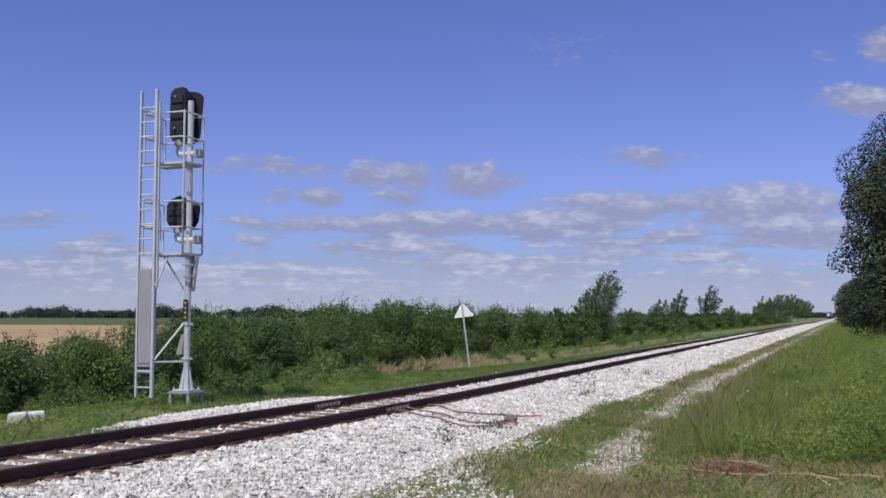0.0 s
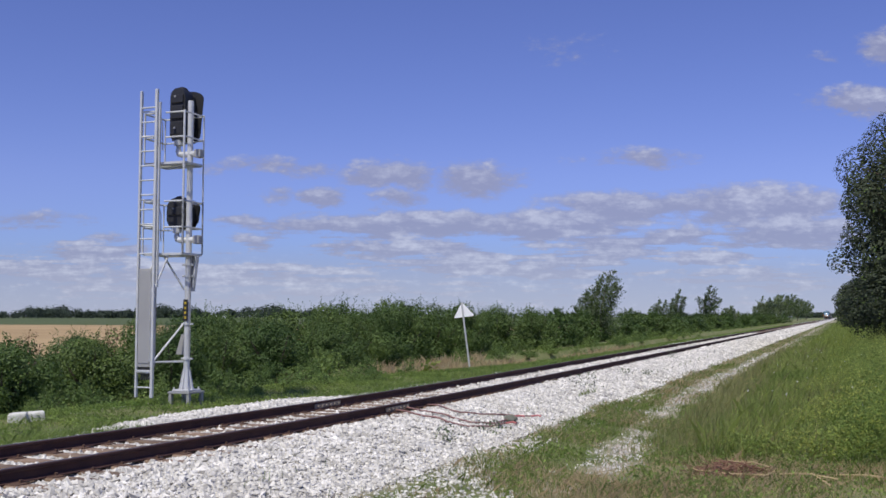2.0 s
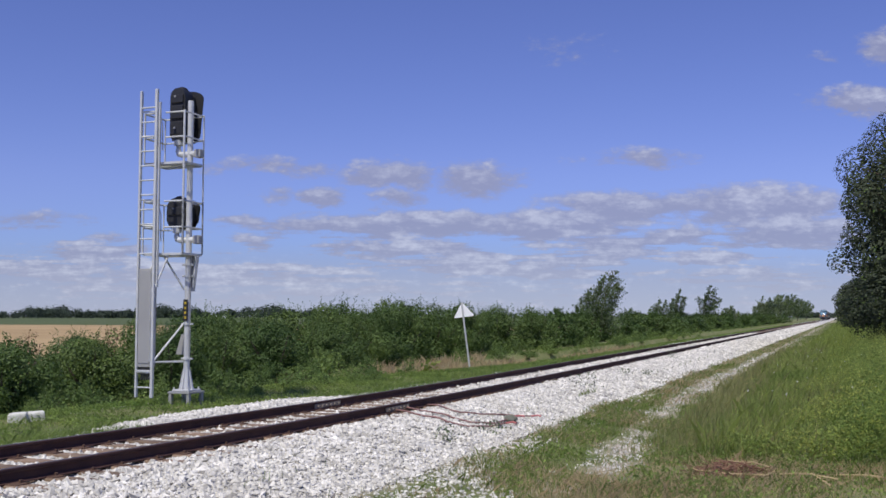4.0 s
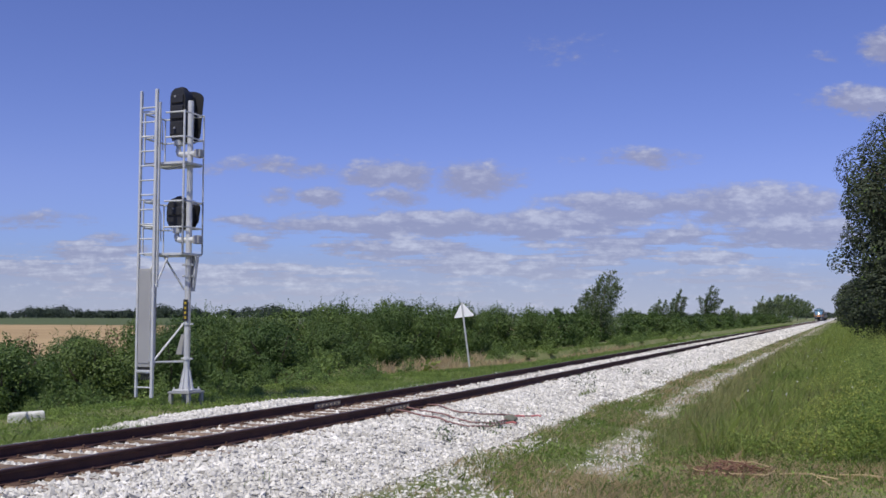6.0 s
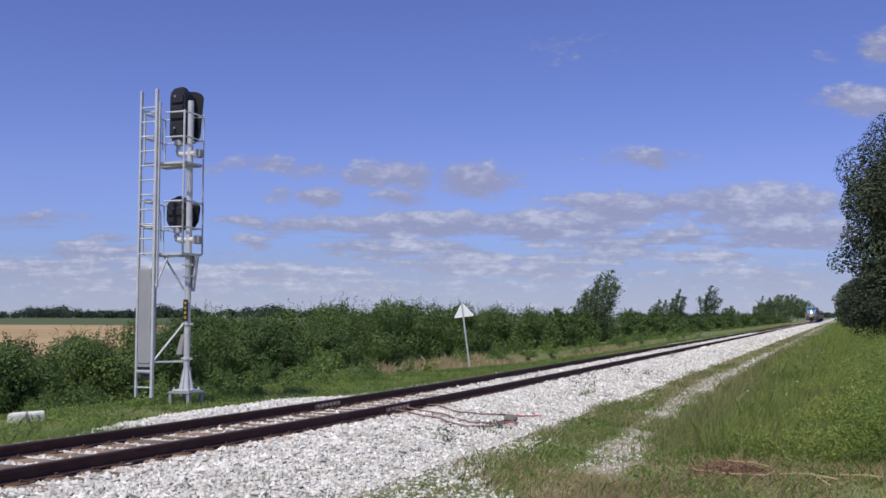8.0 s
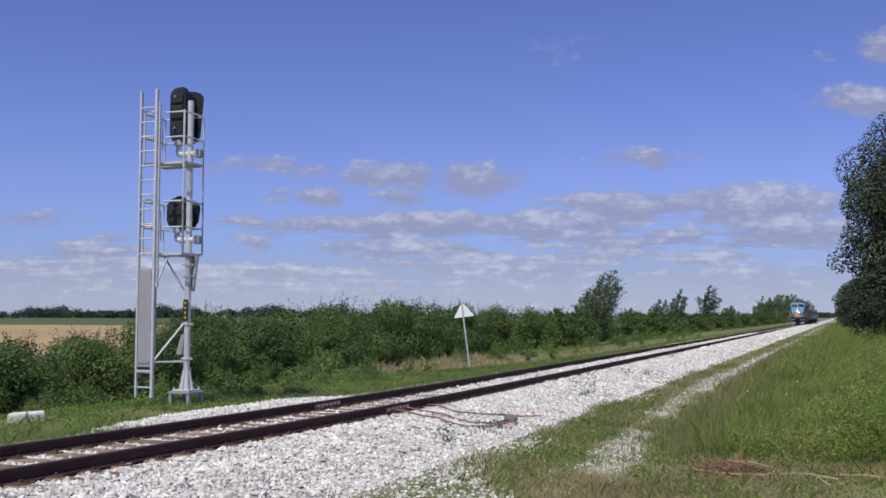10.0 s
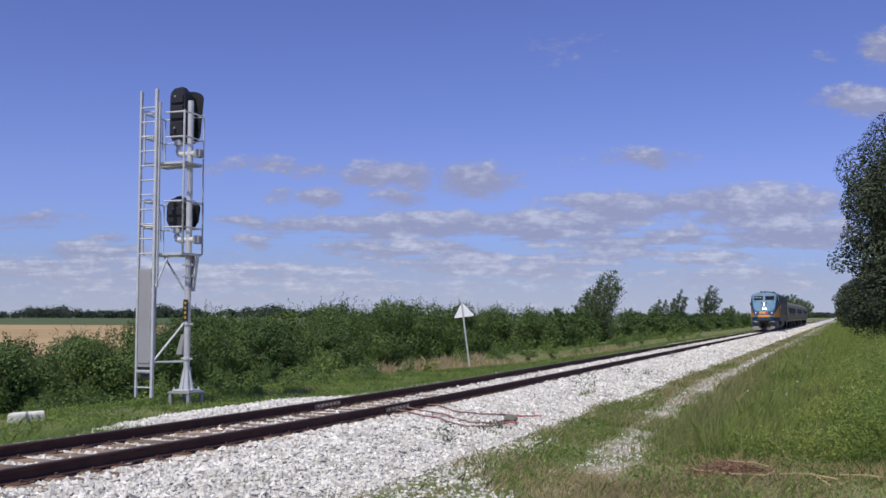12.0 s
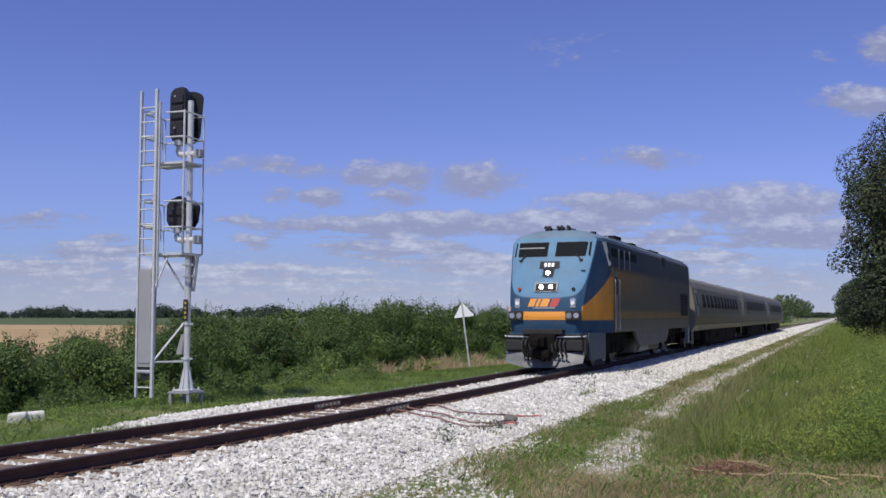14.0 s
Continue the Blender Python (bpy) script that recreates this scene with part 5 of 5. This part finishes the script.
def blades(name, label, areas, mat, seed, width, heights, lean=.35, extra=None):
    """Grass: bent blades over patches given as (x0, x1, y0, y1, blades for each square metre, clumping)."""
    rng = np.random.default_rng(seed)
    P = []
    for x0, x1, y0, y1, dens, clump in areas:
        n = int((x1 - x0) * (y1 - y0) * dens)
        p = np.stack([rng.uniform(x0, x1, n), rng.uniform(y0, y1, n)], 1)
        if clump:
            c = np.sin(p[:, 0] * 2.1 + 1.3 * np.sin(p[:, 1] * .9)) + np.sin(p[:, 1] * 1.7 + 2 * np.sin(p[:, 0] * 1.3)) + .8 * np.sin(p[:, 0] * 5.3 + p[:, 1] * 4.1)
            p = p[rng.random(len(p)) < 1 / (1 + np.exp(-(c - clump) * 2.2))]
        P.append(p)
    p = np.concatenate(P)
    if extra is not None:
        p = p[extra(p, rng)]
    n = len(p)
    z = ground_z(p[:, 0], p[:, 1]) - .02
    z = np.where(np.abs(p[:, 0]) < 2.9, np.interp(p[:, 0], [-2.9, -2.2, -1.3], [-.40, -.20, -.17]) + rise(p[:, 1]), z)
    far = np.clip(np.hypot(p[:, 0] - EYE[0], p[:, 1]) / 22, .8, 5)
    h = rng.uniform(*heights, n) * rng.uniform(.6, 1.25, n)
    a = rng.uniform(0, 2 * math.pi, n)
    side = np.stack([np.cos(a), np.sin(a), np.zeros(n)], 1) * (width * far)[:, None] * .5
    bend = np.stack([rng.normal(.12, lean, n), rng.normal(.12, lean, n)], 1) * h[:, None]
    b = np.column_stack([p, z])
    m = b + np.column_stack([bend * .35, h * .6])
    t = b + np.column_stack([bend, h])
    v = np.stack([b - side, b + side, m + side * .7, t, m - side * .7], 1).reshape(-1, 3)
    f = np.arange(5 * n).reshape(n, 5)
    tagged(new(name, raw_mesh(name, v, f, mat)), label, "grass", kind="stuff")


def grasses():
    def off_track(p, rng):
        centre = path_x(p[:, 1])
        edge = 3.1 + .35 * np.clip(14 - p[:, 1], 0, 4) * (rng.random(len(p)) < .8) + .3 * np.clip((p[:, 1] - 45) / 20, 0, 1) + .3 * np.sin(p[:, 1] * 1.3) + .25 * np.sin(p[:, 1] * .47 + 1)
        worn = np.abs(p[:, 0] - centre + .12 * np.sin(p[:, 1] * .8)) < np.interp(p[:, 1], [12.4, 13.2, 16, 17, 20, 21.5, 24.5, 26, 28, 38, 44, 60], [0, .40, .42, .06, .10, .30, .30, .22, .46, .50, .28, .22]) + rng.normal(0, .13, len(p))
        return ((p[:, 0] > edge + rng.exponential(.22, len(p))) | (rng.random(len(p)) < .02)) & (~worn | (rng.random(len(p)) < .15))
    blades("verge_grass", "short green verge grass beside the ballast", [(2.8, 10.5, 8.5, 24, 760, -1.1), (2.8, 9.5, 24, 45, 260, -.9), (3, 9, 45, 110, 50, -.4), (3.2, 9.5, 110, 320, 6, 0)],
           GRASSLEAF, 31, .009, (.05, .17), .45, off_track)
    blades("dry_verge_grass", "patches of dry yellowed verge grass", [(2.9, 9.5, 9, 24, 330, .5), (5.2, 10, 9.4, 13.8, 1000, -1.5), (2.9, 5.6, 12, 40, 300, -.2), (3.8, 6.4, 9, 12.2, 700, -.6), (3.2, 4.3, 40, 110, 40, -1), (2.9, 9, 24, 50, 100, .5), (3, 8.5, 50, 140, 12, .8)], DRYGRASS, 32, .007, (.05, .17), .6, off_track)
    blades("seeding_grass", "tall half-dry seeding grass between the path and the weeds", [(5.4, 8.2, 13.8, 27, 210, .0), (5.0, 7.6, 27, 60, 90, .0)], STRAWGRASS, 36, .007, (.18, .48), .3, off_track)
    blades("tall_grass", "tall fresh green roadside grass", [(6.4, 10.2, 14, 34, 330, -.6), (5.6, 11, 34, 60, 130, -.6), (6.3, 12, 60, 130, 40, -.5), (6.3, 12, 130, 340, 6, -1)],
           WEEDLEAF, 33, .014, (.22, .5), .35)
    blades("far_side_grass", "green grass strip on the field side of the track", [(-3.0, -1.15, 5, 12.4, 520, -2), (-7.0, -2.9, 9, 30, 300, -1.2), (-3.0, -.86, 19.4, 45, 330, -2), (-3.0, -.9, 45, 60, 120, -2), (-3.0, -1.2, 60, 220, 26, -2), (-9, -2.9, 30, 60, 190, -1), (-11, -2.9, 60, 130, 55, -1.4), (-12, -2.9, 130, 340, 7, -1)],
           GRASSLEAF, 34, .009, (.05, .18), .45)
    blades("dead_grass", "tan dead grass along the foot of the shrubs", [(-9.8, -6.4, 29, 50, 210, -.1), (-8.6, -6.6, 62, 82, 30, .2)], DRYGRASS, 35, .012, (.2, .55), .35)
    # broad-leaved weeds
    rng = np.random.default_rng(41)
    V, F, cnt = [], [], 0
    n = 4100
    p = np.stack([rng.uniform(6.0, 12.0, n), 13.7 + 70 * rng.random(n) ** 1.8], 1)
    p = p[(p[:, 0] > 8.7 - .075 * np.minimum(p[:, 1], 32) + rng.normal(0, .6, len(p))) & (p[:, 0] < 9.9 + .05 * p[:, 1])]
    g = ground_z(p[:, 0], p[:, 1])
    mound = .95 + .25 * np.sin(p[:, 0] * 2.3 + 1.4 * np.sin(p[:, 1] * .8)) + .25 * np.sin(p[:, 1] * 1.1 + 1.5 * np.sin(p[:, 0] * 1.4))
    wild = np.clip(p[:, 0] - 8.0 - .012 * (p[:, 1] - 14), -1.2, 1.6)
    hs = mound * rng.uniform(.55, 1.0, len(p)) * np.interp(wild, [-1.2, 0, .7, 1.6], [.30, .52, .95, 1.30])
    k = 44
    t = rng.uniform(.1, 1, (len(p), k)) ** .8
    spread = .05 + .07 * hs[:, None]
    at = np.stack([p[:, :1] + rng.normal(0, 1, t.shape) * spread + .10 * t * hs[:, None], p[:, 1:] + rng.normal(0, 1, t.shape) * spread, g[:, None] + hs[:, None] * t], -1).reshape(-1, 3)
    d = rng.normal(0, .8, at.shape)
    d[:, 2] = np.abs(d[:, 2]) * .5 + .25
    v, f = leaf_arrays(rng, at, d, .062, .1, .16)
    drift = np.sin(p[:, 0] * 2.6 + np.sin(p[:, 1] * .9)) + np.sin(p[:, 1] * .75 + 1.8 * np.sin(p[:, 0] * 1.2))
    gold = (rng.random((len(p), k)) < (.75 / (1 + np.exp(-2.6 * (drift[:, None] - .25)))) * np.clip(t * 1.3, 0, 1)).ravel().astype(int)
    tagged(new("weeds", raw_mesh("weeds", v, f, WEEDLEAF, GOLDWEED, index=gold)), "lush green broad-leaved roadside weeds", "weeds", kind="stuff")
    # low broad leaves between the blades of both verges
    areas = ((-7.6, -2.9, 9, 31, 620), (2.9, 10.5, 9, 26, 330), (-8.5, -2.9, 31, 60, 160))
    spots = [np.stack([rng.uniform(x0, x1, int((x1 - x0) * (y1 - y0) * d)), rng.uniform(y0, y1, int((x1 - x0) * (y1 - y0) * d))], 1) for x0, x1, y0, y1, d in areas]
    q = np.concatenate(spots)
    lump = np.sin(q[:, 0] * 3.1 + 2 * np.sin(q[:, 1] * 1.1)) + np.sin(q[:, 1] * 2.3 + np.sin(q[:, 0] * 2.7))
    worn = (np.abs(q[:, 0] - path_x(q[:, 1])) < .4) | ((q[:, 0] > 0) & (q[:, 0] < 3.4 + .4 * np.clip(14 - q[:, 1], 0, 4)))
    q = q[(rng.random(len(q)) < 1 / (1 + np.exp(-2 * (lump + .2)))) & ~worn]
    at = np.column_stack([q, ground_z(q[:, 0], q[:, 1]) + rng.uniform(0, .12, len(q))])
    d = rng.normal(0, 1, at.shape)
    d[:, 2] = np.abs(d[:, 2]) * .5
    vv, ff = leaf_arrays(rng, at, d, .045, .1)
    tagged(new("clover", raw_mesh("clover", vv, ff, WEEDLEAF)), "low green clover and plantain in the verge", "ground cover", kind="stuff")
    # few flower heads
    q = p[rng.choice(len(p), 90)]
    at = np.column_stack([q, ground_z(q[:, 0], q[:, 1]) + rng.uniform(.35, .6, len(q))])
    v, f = leaf_arrays(rng, np.repeat(at, 5, 0), rng.normal(0, 1, (len(at) * 5, 3)), .028)
    tagged(new("weed_flowers", raw_mesh("weed_flowers", v, f, FLOWER)), "small white flower heads among the weeds", "flowers", kind="stuff")
    # weed tufts that grow through the ballast
    TV, TF = [], []
    for i, (x, y, h) in enumerate(((2.15, 26.0, .42), (1.95, 25.4, .34), (1.9, 31.5, .15), (2.3, 33, .15), (1.6, 43, .35), (2.6, 14.6, .22), (2.75, 16.4, .2))):
        m = 60
        base = np.column_stack([rng.normal(x, .10, m), rng.normal(y, .14, m), np.full(m, float(np.interp(x, [1.9, 2.5, 3.0], [-.22, -.35, -.50])) + float(rise(y)))]) + np.column_stack([np.zeros((m, 2)), rng.uniform(0, h, m)])
        v, f = leaf_arrays(rng, base, np.tile([0.0, 0, 1.2], (m, 1)), .055)
        TV.append(v), TF.append(f + 4 * 60 * i)
    # a broad-leaved plant by the far rail
    tagged(new("weed_tufts", raw_mesh("weed_tufts", np.concatenate(TV), np.concatenate(TF), SILVER)), "dusty grey-green weed tufts in the stones", "weeds", kind="stuff")
    base = np.column_stack([rng.normal(-5.0, .10, 40), rng.normal(32.1, .10, 40), -.5 + rng.uniform(0, .55, 40)])
    v, f = leaf_arrays(rng, base, rng.normal(0, .7, (40, 3)) + [0, 0, .4], .22)
    tagged(new("milkweed", raw_mesh("milkweed", v, f, WEEDLEAF)), "single broad-leaved green plant by the track", "plant")


def brush_pile():
    rng = np.random.default_rng(77)
    cx, cy = 7.05, 12.35
    b = thing("brush_pile", "heap of reddish dead brush and straw stalks", "brush pile")
    bm = bmesh.new()
    for k in range(260):
        a, r = rng.uniform(0, 6.28), rng.uniform(0, 1) ** .7
        x, y = cx + .50 * r * math.cos(a), cy + .45 * r * math.sin(a)
        z = float(ground_z(x, y)) + rng.uniform(.02, .17 * (1 - r * .8) + .04)
        d = Vector((rng.normal(), rng.normal(), rng.normal() * .25)).normalized() * rng.uniform(.05, .16)
        tube(Vector((x, y, z)) - d, Vector((x, y, z)) + d, .006, .004, 4, bm)
    tagged(part("dead_brush", bm, DEADTWIG, b), kind="stuff")
    for (x0, y0), (x1, y1), (x2, y2) in (((6.6, 12.35), (7.0, 12.05), (7.5, 12.0)), ((6.85, 13.15), (7.25, 13.1), (7.55, 12.5)), ((7.45, 11.9), (7.5, 12.1), (7.55, 12.3)), ((7.62, 12.1), (7.9, 12.2), (8.25, 12.15)), ((7.95, 12.2), (8.1, 11.95), (8.15, 11.7)), ((8.2, 12.5), (8.5, 12.55), (8.7, 12.4))):
        pts = [(x, y, float(ground_z(x, y)) + .09) for x, y in ((x0, y0), (x1, y1), (x2, y2))]
        part("straw_stalk", pipe(pts, .008, 5), STRAW, b, "pale bent straw stalk")


ground()
ballast()
rails()
signal()
fixtures()
loco = locomotive()
cars = [coach()]
cars += [copy_thing(cars[0], pose(0, 0, 0)) for _ in range(2)]
trees()
bushes()
barns()
grasses()
brush_pile()


def motions():
    """The train runs towards the camera at a steady 161 km/h."""
    times = [0, 2, 4, 6, 8, 10, 12, 13, 14]
    walk(loco, [(t, pose(0, 29.10 + 44.7 * (14 - t), 0)) for t in times])
    for k, c in enumerate(cars):
        walk(c, [(t, pose(0, 29.10 + 21.35 + 26.0 * k + 44.7 * (14 - t), 0)) for t in times])

    # the young trees rock in the wind
    for k, made in enumerate(SWAYING):
        rest = made.matrix_basis.copy()
        rows = []
        for i in range(29):
            t = i * .5
            a = 1.0 * math.sin(2.1 * t + k) + .7 * math.sin(3.7 * t + 2 * k)
            rows.append((t, rest @ pose(0, 0, 0, -.5 * a, a, 0)))
        walk(made, rows)


motions()
